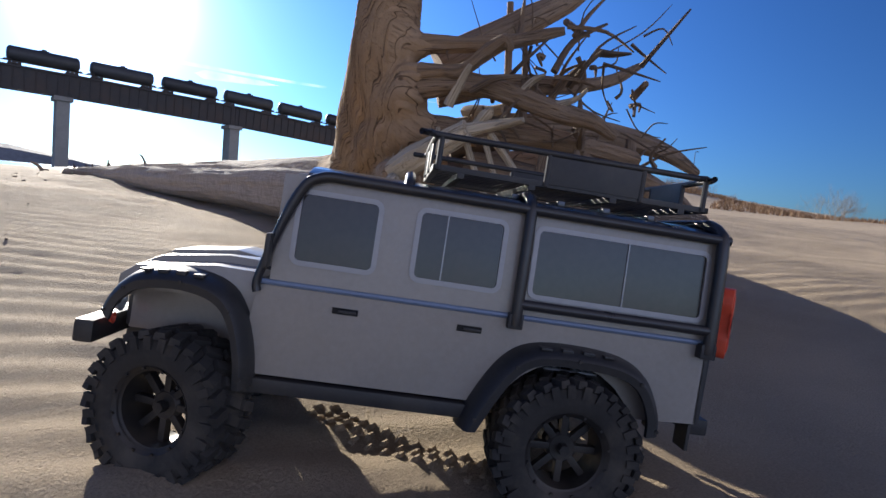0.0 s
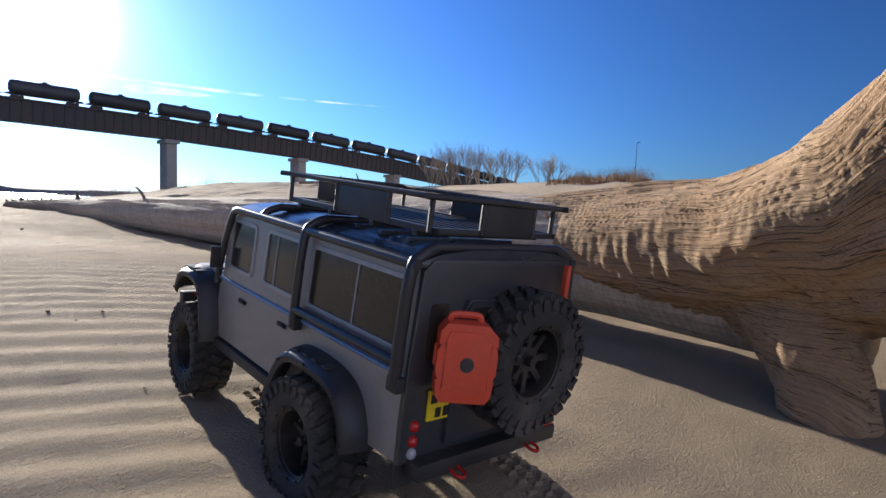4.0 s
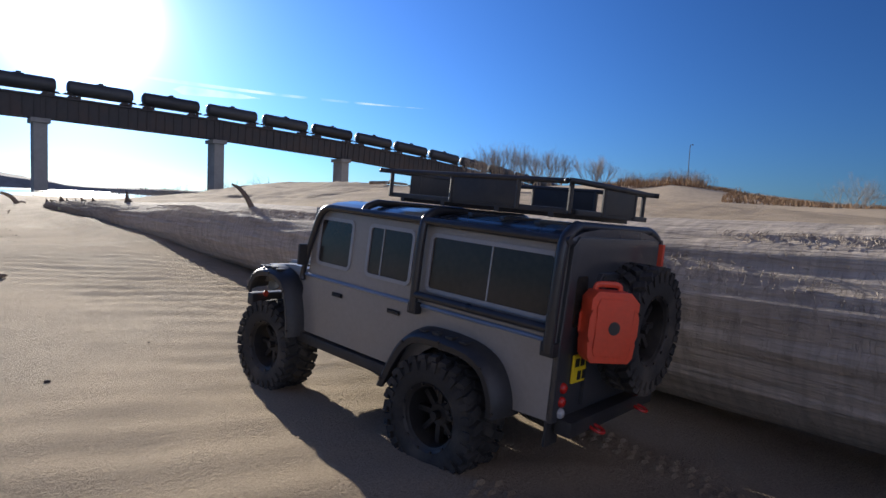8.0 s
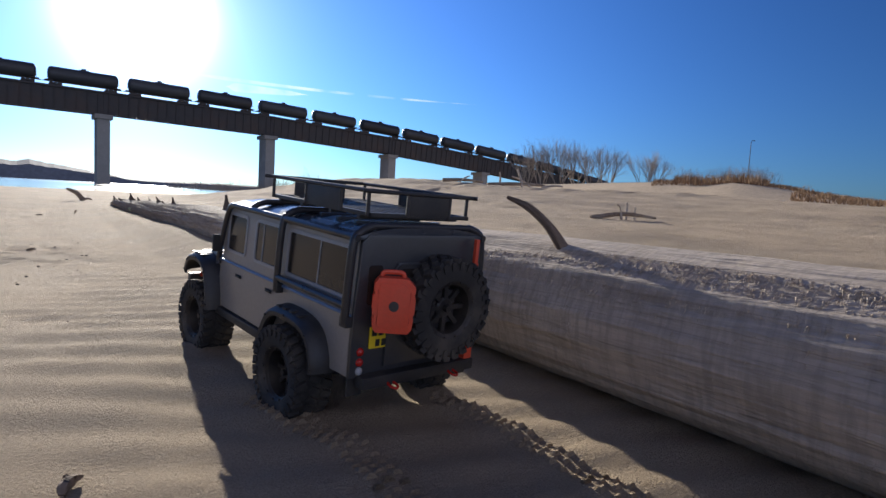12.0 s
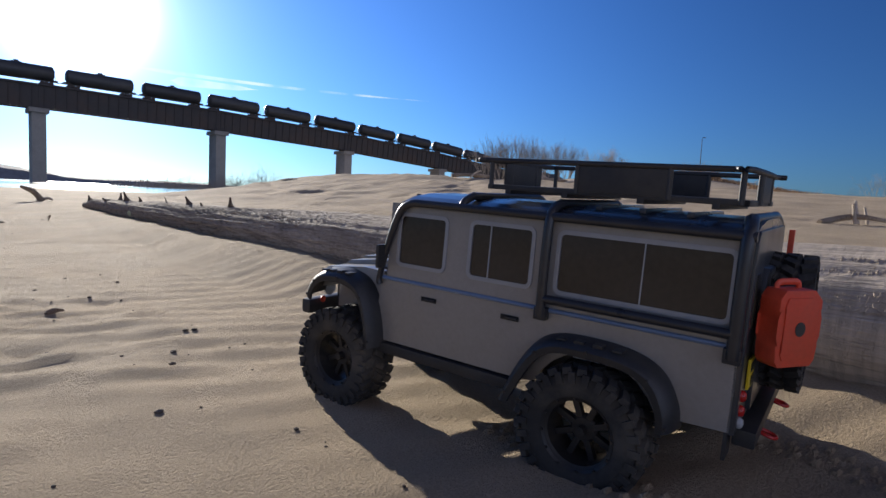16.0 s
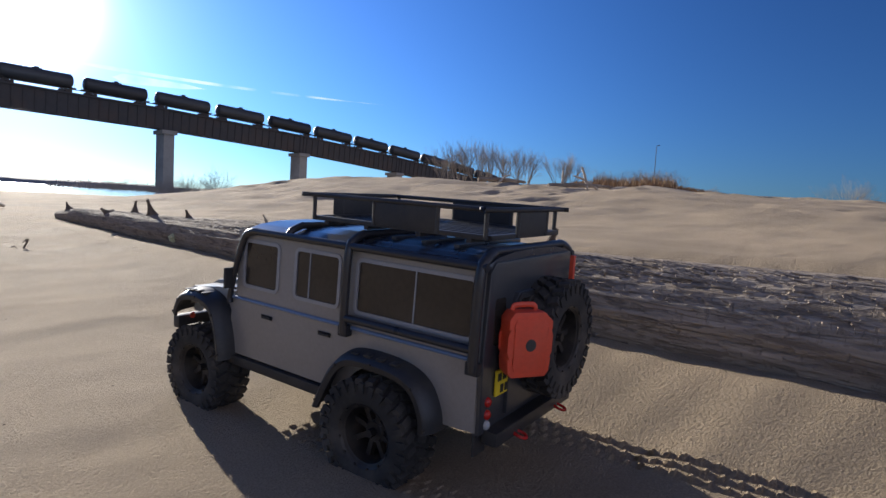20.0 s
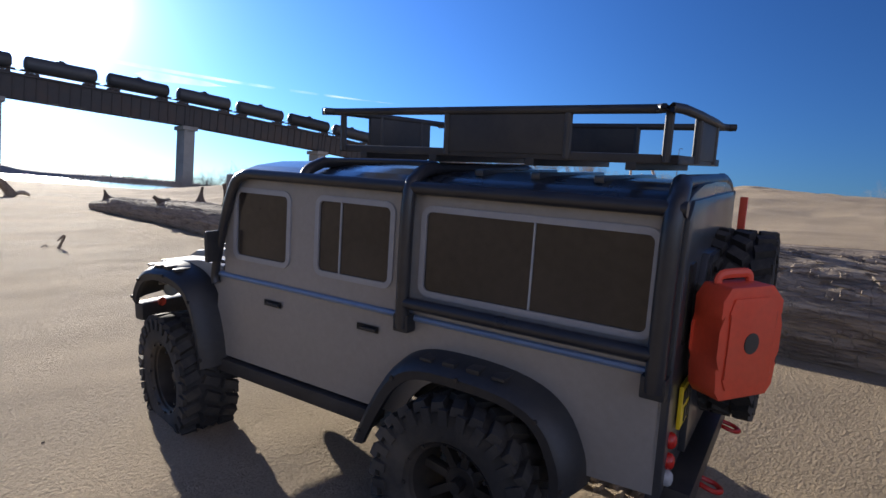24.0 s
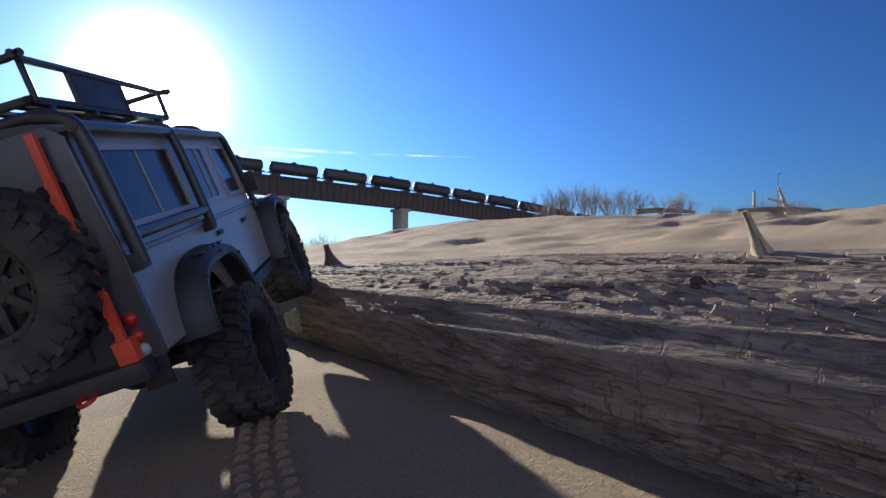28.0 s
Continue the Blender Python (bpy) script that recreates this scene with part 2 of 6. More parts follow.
def material(name, base, rough=0.6, metal=0.0, vary=0.25, scale=8.0, fine=80.0, bump=0.15, bump_dist=0.002, stain=None, stain_amount=0.5, stretch=None, emit=None, per_object=0.0, coat=0.0, spec=0.5, mid=0.0):
    """A surface with two scales of variation, relief and an optional stain colour."""
    m = bpy.data.materials.new(name)
    m.use_nodes = True
    n, l = m.node_tree.nodes, m.node_tree.links
    bsdf = n["Principled BSDF"]
    tc = n.new("ShaderNodeTexCoord")
    vec = tc.outputs["Object"]
    if stretch:
        mp = n.new("ShaderNodeMapping"); mp.inputs["Scale"].default_value = stretch
        l.new(vec, mp.inputs["Vector"]); vec = mp.outputs[0]
    a = n.new("ShaderNodeTexNoise"); a.inputs["Scale"].default_value = scale; a.inputs["Detail"].default_value = 5
    b = n.new("ShaderNodeTexNoise"); b.inputs["Scale"].default_value = fine; b.inputs["Detail"].default_value = 4
    l.new(vec, a.inputs["Vector"]); l.new(vec, b.inputs["Vector"])
    ramp = n.new("ShaderNodeMix"); ramp.data_type = "RGBA"
    lo = tuple(c * (1 - vary) for c in base) + (1,); hi = tuple(min(1, c * (1 + vary)) for c in base) + (1,)
    ramp.inputs[6].default_value, ramp.inputs[7].default_value = lo, hi
    mixf = n.new("ShaderNodeMath"); mixf.operation = "MULTIPLY_ADD"; mixf.inputs[1].default_value = 0.55
    half = n.new("ShaderNodeMath"); half.operation = "MULTIPLY"; half.inputs[1].default_value = 0.45
    l.new(b.outputs["Fac"], half.inputs[0]); l.new(a.outputs["Fac"], mixf.inputs[0]); l.new(half.outputs[0], mixf.inputs[2])
    con = n.new("ShaderNodeMapRange"); con.inputs[1].default_value, con.inputs[2].default_value = 0.3, 0.7
    l.new(mixf.outputs[0], con.inputs[0]); l.new(con.outputs[0], ramp.inputs[0])
    col = ramp.outputs[2]
    if stain:
        st = n.new("ShaderNodeTexNoise"); st.inputs["Scale"].default_value = scale * 0.35; st.inputs["Detail"].default_value = 7; st.inputs["Roughness"].default_value = 0.65
        l.new(vec, st.inputs["Vector"])
        sr = n.new("ShaderNodeMapRange"); sr.inputs[1].default_value, sr.inputs[2].default_value, sr.inputs[4].default_value = 0.48, 0.66, stain_amount
        l.new(st.outputs["Fac"], sr.inputs[0])
        mx = n.new("ShaderNodeMix"); mx.data_type = "RGBA"; mx.inputs[7].default_value = (*stain, 1)
        l.new(sr.outputs[0], mx.inputs[0]); l.new(col, mx.inputs[6]); col = mx.outputs[2]
    if per_object:
        oi = n.new("ShaderNodeObjectInfo")
        rr = n.new("ShaderNodeMapRange"); rr.inputs[3].default_value, rr.inputs[4].default_value = 1 - per_object, 1 + per_object
        l.new(oi.outputs["Random"], rr.inputs[0])
        mv = n.new("ShaderNodeVectorMath"); mv.operation = "SCALE"
        l.new(col, mv.inputs[0]); l.new(rr.outputs[0], mv.inputs["Scale"]); col = mv.outputs[0]
    l.new(col, bsdf.inputs["Base Color"])
    rm = n.new("ShaderNodeMapRange"); rm.inputs[3].default_value, rm.inputs[4].default_value = max(0.03, rough - 0.12), min(1, rough + 0.12)
    l.new(a.outputs["Fac"], rm.inputs[0]); l.new(rm.outputs[0], bsdf.inputs["Roughness"])
    bsdf.inputs["Metallic"].default_value = metal
    bsdf.inputs["Specular IOR Level"].default_value = spec
    if coat: bsdf.inputs["Coat Weight"].default_value, bsdf.inputs["Coat Roughness"].default_value = coat, 0.12
    if bump:
        bp = n.new("ShaderNodeBump"); bp.inputs["Strength"].default_value = bump; bp.inputs["Distance"].default_value = bump_dist
        hgt = mixf.outputs[0]
        if mid:
            c = n.new("ShaderNodeTexNoise"); c.inputs["Scale"].default_value = mid; c.inputs["Detail"].default_value = 7; c.inputs["Roughness"].default_value = 0.7; l.new(vec, c.inputs["Vector"])
            ad = n.new("ShaderNodeMath"); ad.operation = "MULTIPLY_ADD"; ad.inputs[1].default_value = 1.1; l.new(c.outputs["Fac"], ad.inputs[0]); l.new(hgt, ad.inputs[2]); hgt = ad.outputs[0]
        l.new(hgt, bp.inputs["Height"]); l.new(bp.outputs[0], bsdf.inputs["Normal"])
    if emit:
        bsdf.inputs["Emission Color"].default_value = (*emit[:3], 1); bsdf.inputs["Emission Strength"].default_value = emit[3]
    return m

# ---- materials ----
SAND = material("sand", (0.47, 0.365, 0.25), 0.95, 0, 0.32, 2.2, 430.0, 1.0, 0.0085, stain=(0.31, 0.25, 0.18), stain_amount=0.35, spec=0.2, mid=210.0)
PAINT = material("grey_paint", (0.285, 0.265, 0.243), 0.45, 0.2, 0.10, 14, 240, 0.04, 0.0006, stain=(0.31, 0.28, 0.235), stain_amount=0.4, coat=0.25)
# tail paint: darker than the body to put the tail's shade into colour
TAIL = material("shade_dark_tail_paint", (0.055, 0.057, 0.062), 0.36, 0.3, 0.12, 18, 220, 0.04, 0.0006, stain=(0.14, 0.125, 0.105), stain_amount=0.35, coat=0.3)
ROOF = material("dark_roof_paint", (0.045, 0.055, 0.075), 0.3, 0.4, 0.15, 20, 200, 0.04, 0.0006, stain=(0.11, 0.10, 0.085), stain_amount=0.3, coat=0.4)
BLACK = material("black_plastic", (0.024, 0.024, 0.0255), 0.5, 0, 0.25, 30, 300, 0.12, 0.0006, stain=(0.10, 0.085, 0.065), stain_amount=0.35)
TUBE = material("black_tube", (0.028, 0.028, 0.031), 0.32, 0, 0.2, 30, 200, 0.06, 0.0005, stain=(0.08, 0.07, 0.055), stain_amount=0.3)
RUBBER = material("tyre_rubber", (0.026, 0.0245, 0.023), 0.82, 0, 0.3, 40, 250, 0.3, 0.0008, stain=(0.15, 0.125, 0.095), stain_amount=0.45)
RIM = material("dark_rim", (0.03, 0.028, 0.027), 0.5, 0.3, 0.2, 40, 200, 0.1, 0.0005, stain=(0.13, 0.105, 0.08), stain_amount=0.4)
GLASS = material("tinted_window", (0.030, 0.025, 0.021), 0.14, 0, 0.3, 10, 160, 0.02, 0.0003, stain=(0.055, 0.045, 0.036), stain_amount=0.45)
ORANGE = material("orange_red_plastic", (0.70, 0.075, 0.03), 0.5, 0, 0.12, 30, 220, 0.15, 0.0008, stain=(0.42, 0.10, 0.055), stain_amount=0.3)
TRIM = material("pale_grey_trim", (0.32, 0.32, 0.33), 0.4, 0.2, 0.1, 30, 200, 0.03, 0.0004)
BLUE_LINE = material("blue_grey_moulding", (0.17, 0.23, 0.34), 0.35, 0.2, 0.12, 30, 200, 0.03, 0.0004)
YELLOW = material("yellow_plate", (0.78, 0.56, 0.02), 0.45, 0, 0.1, 30, 200, 0.03, 0.0004)
INK = material("black_ink", (0.015, 0.015, 0.015), 0.5, 0, 0.1, 30, 200, 0.02, 0.0003)
RED_LENS = material("red_lens", (0.45, 0.02, 0.015), 0.25, 0, 0.1, 30, 200, 0.02, 0.0003)
CLEAR_LENS = material("grey_lens", (0.35, 0.36, 0.37), 0.2, 0, 0.1, 30, 200, 0.02, 0.0003)
STEEL = material("weathered_steel", (0.055, 0.05, 0.048), 0.7, 0.2, 0.25, 0.6, 6, 0.2, 0.02, stain=(0.10, 0.06, 0.04), stain_amount=0.4)
CONCRETE = material("pier_concrete", (0.30, 0.285, 0.26), 0.9, 0, 0.15, 0.5, 6, 0.3, 0.02, stain=(0.18, 0.165, 0.15), stain_amount=0.5)
TANK = material("tank_car_black", (0.04, 0.042, 0.045), 0.5, 0.1, 0.25, 0.5, 5, 0.1, 0.01, stain=(0.12, 0.11, 0.10), stain_amount=0.3, per_object=0.3)
BARK = material("bare_twigs", (0.30, 0.255, 0.21), 0.9, 0, 0.25, 1.5, 12, 0.2, 0.02, per_object=0.2)
# twig colour made paler, so distance haze is painted into it
THICKET = material("hazed_thicket", (0.34, 0.30, 0.27), 0.95, 0, 0.25, 1.5, 12, 0.2, 0.02)
SCRUB = material("dry_scrub", (0.24, 0.145, 0.075), 0.95, 0, 0.35, 0.6, 6, 0.2, 0.02, per_object=0.25)
HILL = material("wooded_far_bank", (0.17, 0.18, 0.20), 1.0, 0, 0.3, 0.02, 0.3, 0.3, 1.0)
PEBBLE = material("dark_debris", (0.10, 0.075, 0.055), 0.9, 0, 0.4, 40, 300, 0.4, 0.003, per_object=0.35)

def wood_material(name, base, dark, scale_along, crack, spot, follow=False, thin_end=None):
    """Weathered driftwood: long grain, thin drying cracks along it, a few across, and pale abraded patches. Grain runs along y, or along the limb itself."""
    m = bpy.data.materials.new(name); m.use_nodes = True
    n, l = m.node_tree.nodes, m.node_tree.links
    bsdf = n["Principled BSDF"]; tc = n.new("ShaderNodeTexCoord"); at = n.new("ShaderNodeAttribute"); at.attribute_name = "grain"
    space = at.outputs["Vector"] if follow else tc.outputs["Object"]
    def tex(scale, detail, stretch, dist=0.0, rough=0.55):
        mp = n.new("ShaderNodeMapping"); mp.inputs["Scale"].default_value = stretch; l.new(space, mp.inputs["Vector"])
        t = n.new("ShaderNodeTexNoise"); t.inputs["Scale"].default_value = scale; t.inputs["Detail"].default_value = detail; t.inputs["Distortion"].default_value = dist; t.inputs["Roughness"].default_value = rough
        l.new(mp.outputs[0], t.inputs["Vector"]); return t.outputs["Fac"]
    def rng_(v, a, b, c=0.0, d=1.0):
        r = n.new("ShaderNodeMapRange"); r.inputs[1].default_value, r.inputs[2].default_value, r.inputs[3].default_value, r.inputs[4].default_value = a, b, c, d
        l.new(v, r.inputs[0]); return r.outputs[0]
    def op(kind, a, b):
        r = n.new("ShaderNodeMath"); r.operation = kind
        for i, v in enumerate((a, b)):
            if isinstance(v, (int, float)): r.inputs[i].default_value = v
            else: l.new(v, r.inputs[i])
        return r.outputs[0]
    def mixc(f, a, b):
        r = n.new("ShaderNodeMix"); r.data_type = "RGBA"; l.new(f, r.inputs[0])
        for i, v in ((6, a), (7, b)):
            if isinstance(v, tuple): r.inputs[i].default_value = (*v, 1)
            else: l.new(v, r.inputs[i])
        return r.outputs[2]
    grain = tex(150, 6, (1, scale_along * 0.6, 1), 0.4)
    fibre = tex(420, 3, (1, scale_along, 1), 0.2)
    big = tex(7, 6, (1, 0.6, 1)); blot = tex(26, 5, (1, 0.45, 1), 0.5, 0.65)
    line = tex(crack * 0.45, 2, (1, scale_along * (0.45 if follow else 0.28), 1), 0.12 if not follow else 0.35)
    broken = rng_(tex(14, 4, (1, 0.5, 1), 0.3), 0.42, 0.58)
    along = rng_(op("ABSOLUTE", op("SUBTRACT", line, 0.5), 0.0), 0.0, 0.016)
    line2 = tex(crack * 0.8, 2, (0.35, 1.2, 0.35), 0.15)
    across = op("MAXIMUM", rng_(op("ABSOLUTE", op("SUBTRACT", line2, 0.5), 0.0), 0.0, 0.011), rng_(big, 0.46, 0.56, 1.0, 0.0))
    cr = op("MULTIPLY", op("MAXIMUM", along, op("MULTIPLY", broken, 0.3 if follow else 0.85)), op("ADD", op("MULTIPLY", across, 0.6), 0.4))
    c1 = mixc(rng_(grain, 0.34, 0.66), tuple(c * 0.72 for c in base), base)
    c2 = mixc(rng_(big, 0.45, 0.68, 0.0, 0.75), c1, spot)
    c2 = mixc(rng_(blot, 0.52, 0.70, 0.0, 0.38), c2, tuple(c * 0.52 for c in base))
    if thin_end:
        # bare bleached wood at the thick end, brown bark still on towards the thin end
        sx = n.new("ShaderNodeSeparateXYZ"); l.new(tc.outputs["Object"], sx.inputs[0])
        far_end = rng_(op("ADD", sx.outputs["Y"], op("MULTIPLY", big, 2.2)), 7.4, 9.6)
        tone = mixc(rng_(grain, 0.34, 0.66), tuple(c * 0.62 for c in thin_end), thin_end)
        c2 = mixc(op("MULTIPLY", far_end, 0.85), c2, tone)
        # the bark is split into short scales along the trunk
        scale_ = tex(70, 5, (1, 0.13, 1), 0.25, 0.6); fine_ = tex(170, 4, (1, 0.2, 1), 0.2); check = tex(120, 3, (0.5, 1.1, 0.5), 0.3)
        bark = op("MULTIPLY", op("MULTIPLY", rng_(scale_, 0.36, 0.46, 0.15, 1.0), rng_(fine_, 0.34, 0.46, 0.5, 1.0)), rng_(check, 0.30, 0.38, 0.6, 1.0))
        # the thick end is worn smooth, with faint streaks round it
        streak = tex(60, 4, (0.25, 1.6, 0.25), 0.3)
        c2 = mixc(op("MULTIPLY", rng_(streak, 0.42, 0.62), op("SUBTRACT", 0.55, op("MULTIPLY", far_end, 0.55))), c2, tuple(c * 0.55 for c in base))
        cr = op("MAXIMUM", cr, op("SUBTRACT", 0.8, op("MULTIPLY", far_end, 0.8)))
        cr = op("MULTIPLY", op("MAXIMUM", cr, op("MULTIPLY", far_end, 0.7)), op("MAXIMUM", bark, op("SUBTRACT", 1.0, far_end)))
    c3 = mixc(cr, dark, c2)
    l.new(c3, bsdf.inputs["Base Color"])
    bsdf.inputs["Roughness"].default_value = 0.88; bsdf.inputs["Specular IOR Level"].default_value = 0.25
    ht = op("ADD", op("ADD", op("MULTIPLY", grain, 0.9), op("MULTIPLY", fibre, 0.25)), op("ADD", op("MULTIPLY", cr, 0.9 if thin_end else 0.5), op("MULTIPLY", blot, -0.8)))
    bp = n.new("ShaderNodeBump"); bp.inputs["Strength"].default_value = 0.85; bp.inputs["Distance"].default_value = 0.007; l.new(ht, bp.inputs["Height"]); l.new(bp.outputs[0], bsdf.inputs["Normal"])
    return m
WOOD = wood_material("driftwood", (0.62, 0.52, 0.42), (0.17, 0.13, 0.10), 0.10, 90, (0.62, 0.53, 0.43), False, (0.36, 0.285, 0.215))
ROOTWOOD = wood_material("root_wood", (0.34, 0.235, 0.15), (0.07, 0.042, 0.027), 0.06, 300, (0.36, 0.27, 0.19), True)
FLAREWOOD = wood_material("flare_wood", (0.41, 0.265, 0.155), (0.05, 0.028, 0.017), 0.04, 260, (0.42, 0.30, 0.19), True)
THATCH = wood_material("straw_root", (0.50, 0.365, 0.225), (0.17, 0.12, 0.075), 0.2, 200, (0.54, 0.45, 0.33), True)
PALEWOOD = wood_material("bleached_wood", (0.62, 0.52, 0.38), (0.24, 0.17, 0.11), 0.10, 120, (0.66, 0.58, 0.45), True)
DARKWOOD = wood_material("dark_root", (0.28, 0.205, 0.145), (0.07, 0.05, 0.04), 0.10, 120, (0.38, 0.30, 0.225), True)
GREYWOOD = wood_material("shaggy_root", (0.18, 0.138, 0.105), (0.05, 0.037, 0.028), 0.12, 150, (0.25, 0.205, 0.16), True)
CHIPWOOD = wood_material("loose_wood", (0.30, 0.225, 0.16), (0.09, 0.065, 0.05), 0.3, 90, (0.42, 0.35, 0.27))
CRUST = material("lichen_crust", (0.42, 0.44, 0.30), 0.95, 0, 0.35, 60, 400, 0.6, 0.003)

# ---- ground ----
def interp_knots(kn, y):
    for (a, u), (b, v) in zip(kn, kn[1:]):
        if y <= b: return u + (v - u) * S((y - a) / (b - a)) if y > a else u
    return kn[-1][1]
def log_x(y): return 0.612 + 0.029 * max(-3.0, min(13.0, y))
LOG_R = ((0.8, 0.165), (1.5, 0.145), (2.5, 0.130), (4.5, 0.122), (7.0, 0.106), (9.0, 0.091), (10.5, 0.075), (11.6, 0.060), (12.6, 0.030))
LOG_Z = ((0.8, 0.150), (1.5, 0.155), (2.5, 0.150), (4.5, 0.132), (7.0, 0.104), (9.0, 0.081), (10.5, 0.062), (11.6, 0.050), (12.6, 0.020))

LOG_FOOT = ((1.2, -0.03), (2.2, 0.004), (4.4, 0.012), (6.0, 0.060), (7.2, 0.066), (8.4, 0.045), (9.0, 0.041), (9.5, 0.026), (10.5, 0.015), (12.5, 0.0))

def table(t, y):
    u = (y + 0.5) / 0.4
    if u <= 0: return t[0]
    k = min(int(u), len(t) - 2); w = min(1.0, u - k)
    return t[k] + (t[k + 1] - t[k]) * w

TRACK_KNOTS = ((-0.5, -0.00), (0.1, -0.03), (0.5, -0.09), (0.9, -0.14), (2.2, 0.12), (3, 0.33), (4, 0.40), (4.6, 0.37), (5.3, 0.32), (6, 0.41), (6.7, 0.46), (7.5, 0.45), (8.3, 0.41), (9, 0.45), (9.6, 0.53), (11, 0.60))
def track_x(y):
    for (a, u), (b, w) in zip(TRACK_KNOTS, TRACK_KNOTS[1:]):
        if y <= b: return u + (w - u) * max(0.0, (y - a) / (b - a))
    return TRACK_KNOTS[-1][1]

def bed(x, y):
    """The sand's large form along the way: its height and its fall across."""
    fade = (1 - S((y - 10.5) / 4)) * S((y + 5) / 4)
    d = max(-0.35, min(0.30, x - track_x(y)))
    return (table(BED_Z, y) + table(BED_FALL, y) * d) * fade * (1 - S((-0.7 - x) / 3))

def ground_z(x, y):
    d = x - log_x(y) - 0.02
    near = 1 - S((math.hypot(x - 0.5, y - 6) - 14) / 30)
    z = bed(x, y)
    # sand drifted against the log
    lean = S((d + 0.37) / 0.25) * S((y - 0.9) / 0.8) * (1 - S((y - 11.5) / 2))
    z += (interp_knots(LOG_FOOT, y) - z) * lean
    if d > 0:
        z *= 1 - S(d / 1.0)
        bank = interp_knots(((-3, 0.0), (1.2, 0.02), (3.0, 0.10), (6, 0.15), (10, 0.12), (12, 0.05), (14, 0.0)), y)
        z += bank * S(d / 0.28)
        end = 1 - S((y - 15.5 - 0.35 * x) / 5.0)
        z += max(0.10, min(0.80, 0.050 * y)) * S(d / 7.6) * end
        z += 0.10 * S(d / 4) * noise.noise(Vector((x * 0.3, y * 0.3, 3.1))) * near * end
        z += (0.012 + 0.033 * S((y - 8) / 3)) * S(d / 2.0) * max(-0.2, noise.noise(Vector((x * 1.1, y * 1.1, 7.7)))) * near * end
        z += (0.010 + 0.02 * S((y - 8) / 3)) * S(d / 2.5) * noise.noise(Vector((x * 2.6, y * 2.6, 2.7))) * near * end
        clod = S((noise.noise(Vector((x * 0.45, y * 0.45, 12.0))) + 0.1) / 0.3) * S((d - 1.6) / 1.5) * S((y - 6.5) / 2.5)
        z += 0.06 * clod * max(0.0, noise.noise(Vector((x * 1.6, y * 2.4, 6.0))) - 0.12) * near * end
        z -= 0.11 * clod * max(0.0, noise.noise(Vector((x * 2.2, y * 3.2, 16.0))) - 0.2) * near * end
    z += (1.3 + 4.2 * S((y - 18) / 40)) * S((x - 0.32 * y - 30) / 40)
    z -= 1.4 * S((y - 26) / 22) * (1 - S((x - 0.35 * y - 6) / 14))
    if near > 0:
        z += near * 0.006 * noise.noise(Vector((x * 1.3, y * 1.3, 1.7)))
        z += near * 0.005 * noise.noise(Vector((x * 5, y * 5, 0)))
        # wind ripples, in patches
        patch = S((noise.noise(Vector((x * 0.8, y * 0.6, 9.0))) + 0.25) / 0.4) * S((9.5 - y) / 4)
        ph = y * 0.94 + x * 0.35 + 0.05 * noise.noise(Vector((x * 2.2, y * 2.2, 4.0)))
        z += near * patch * 0.0030 * math.sin(ph * 2 * math.pi / 0.085)
        z += near * 0.0025 * noise.noise(Vector((x * 14, y * 14, 5)))
        # trampled, lumpy patch of sand
        lump = S((y - 4.8) / 0.8) * (1 - S((y - 7.4) / 0.8)) * S((0.35 - x) / 0.3) * S((noise.noise(Vector((x * 1.1, y * 1.1, 31.0))) + 0.15) / 0.3)
        if lump > 0: z += near * lump * (0.009 * noise.noise(Vector((x * 9, y * 11, 8))) + 0.008 * noise.noise(Vector((x * 19, y * 19, 3))))
    return z

def grid_axis(lo, hi, step, far):
    a = list(np.arange(lo, hi + 1e-6, step))
    s, x = step, hi
    up = []
    while x < far:
        s = s * 1.13 if x > 19 else min(s * 1.08, 0.10)
        x += s; up.append(x)
    s, x = step, lo
    dn = []
    while x > -far: s *= 1.13; x -= s; dn.append(x)
    return dn[::-1] + a + up
gx, gy = grid_axis(-0.9, 2.0, 0.019, 2600), grid_axis(-0.6, 12.2, 0.019, 2600)
gverts = [(x, y, ground_z(x, y)) for y in gy for x in gx]
nx = len(gx)
gfaces = [(j * nx + i, j * nx + i + 1, (j + 1) * nx + i + 1, (j + 1) * nx + i) for j in range(len(gy) - 1) for i in range(nx - 1)]
ground_me = mesh_from("ground", gverts, gfaces)
ground_me.polygons.foreach_set("use_smooth", [True] * len(gfaces))
tagged(link("ground", ground_me, SAND), "pale rippled river sand rising to a low dune", "sand", kind="structure")

WATER = material("river_water", (0.10, 0.13, 0.15), 0.08, 0, 0.1, 0.05, 1.2, 0.25, 0.05)
water_me = mesh_from("water", [(-900, 30, -0.16), (130, 30, -0.16), (130, 800, -0.16), (-900, 800, -0.16)], [(0, 1, 2, 3)])
tagged(link("water", water_me, WATER), "bright river water behind the sand flat", "river", kind="structure")

# wooded bank far across the river
def far_bank():
    vs, fs = [], []
    n = 160
    for i in range(n + 1):
        x = -500 + 760 * i / n
        h = 17 + 9 * noise.noise(Vector((x * 0.008, 2, 0))) + 3.0 * noise.noise(Vector((x * 0.06, 5, 0))) + 1.6 * noise.noise(Vector((x * 0.3, 9, 0)))
        h *= 1 - 0.72 * S((x - 20) / 90)
        vs += [(x, 640, -2), (x, 652, h * 0.7), (x, 690, h)]
    for i in range(n):
        a, b = i * 3, (i + 1) * 3
        fs += [(a, b, b + 1, a + 1), (a + 1, b + 1, b + 2, a + 2)]
    me = mesh_from("far_bank", vs, fs)
    tagged(link("far_bank", me, HILL), "hazy wooded bank across the river", "hills", kind="structure")
far_bank()

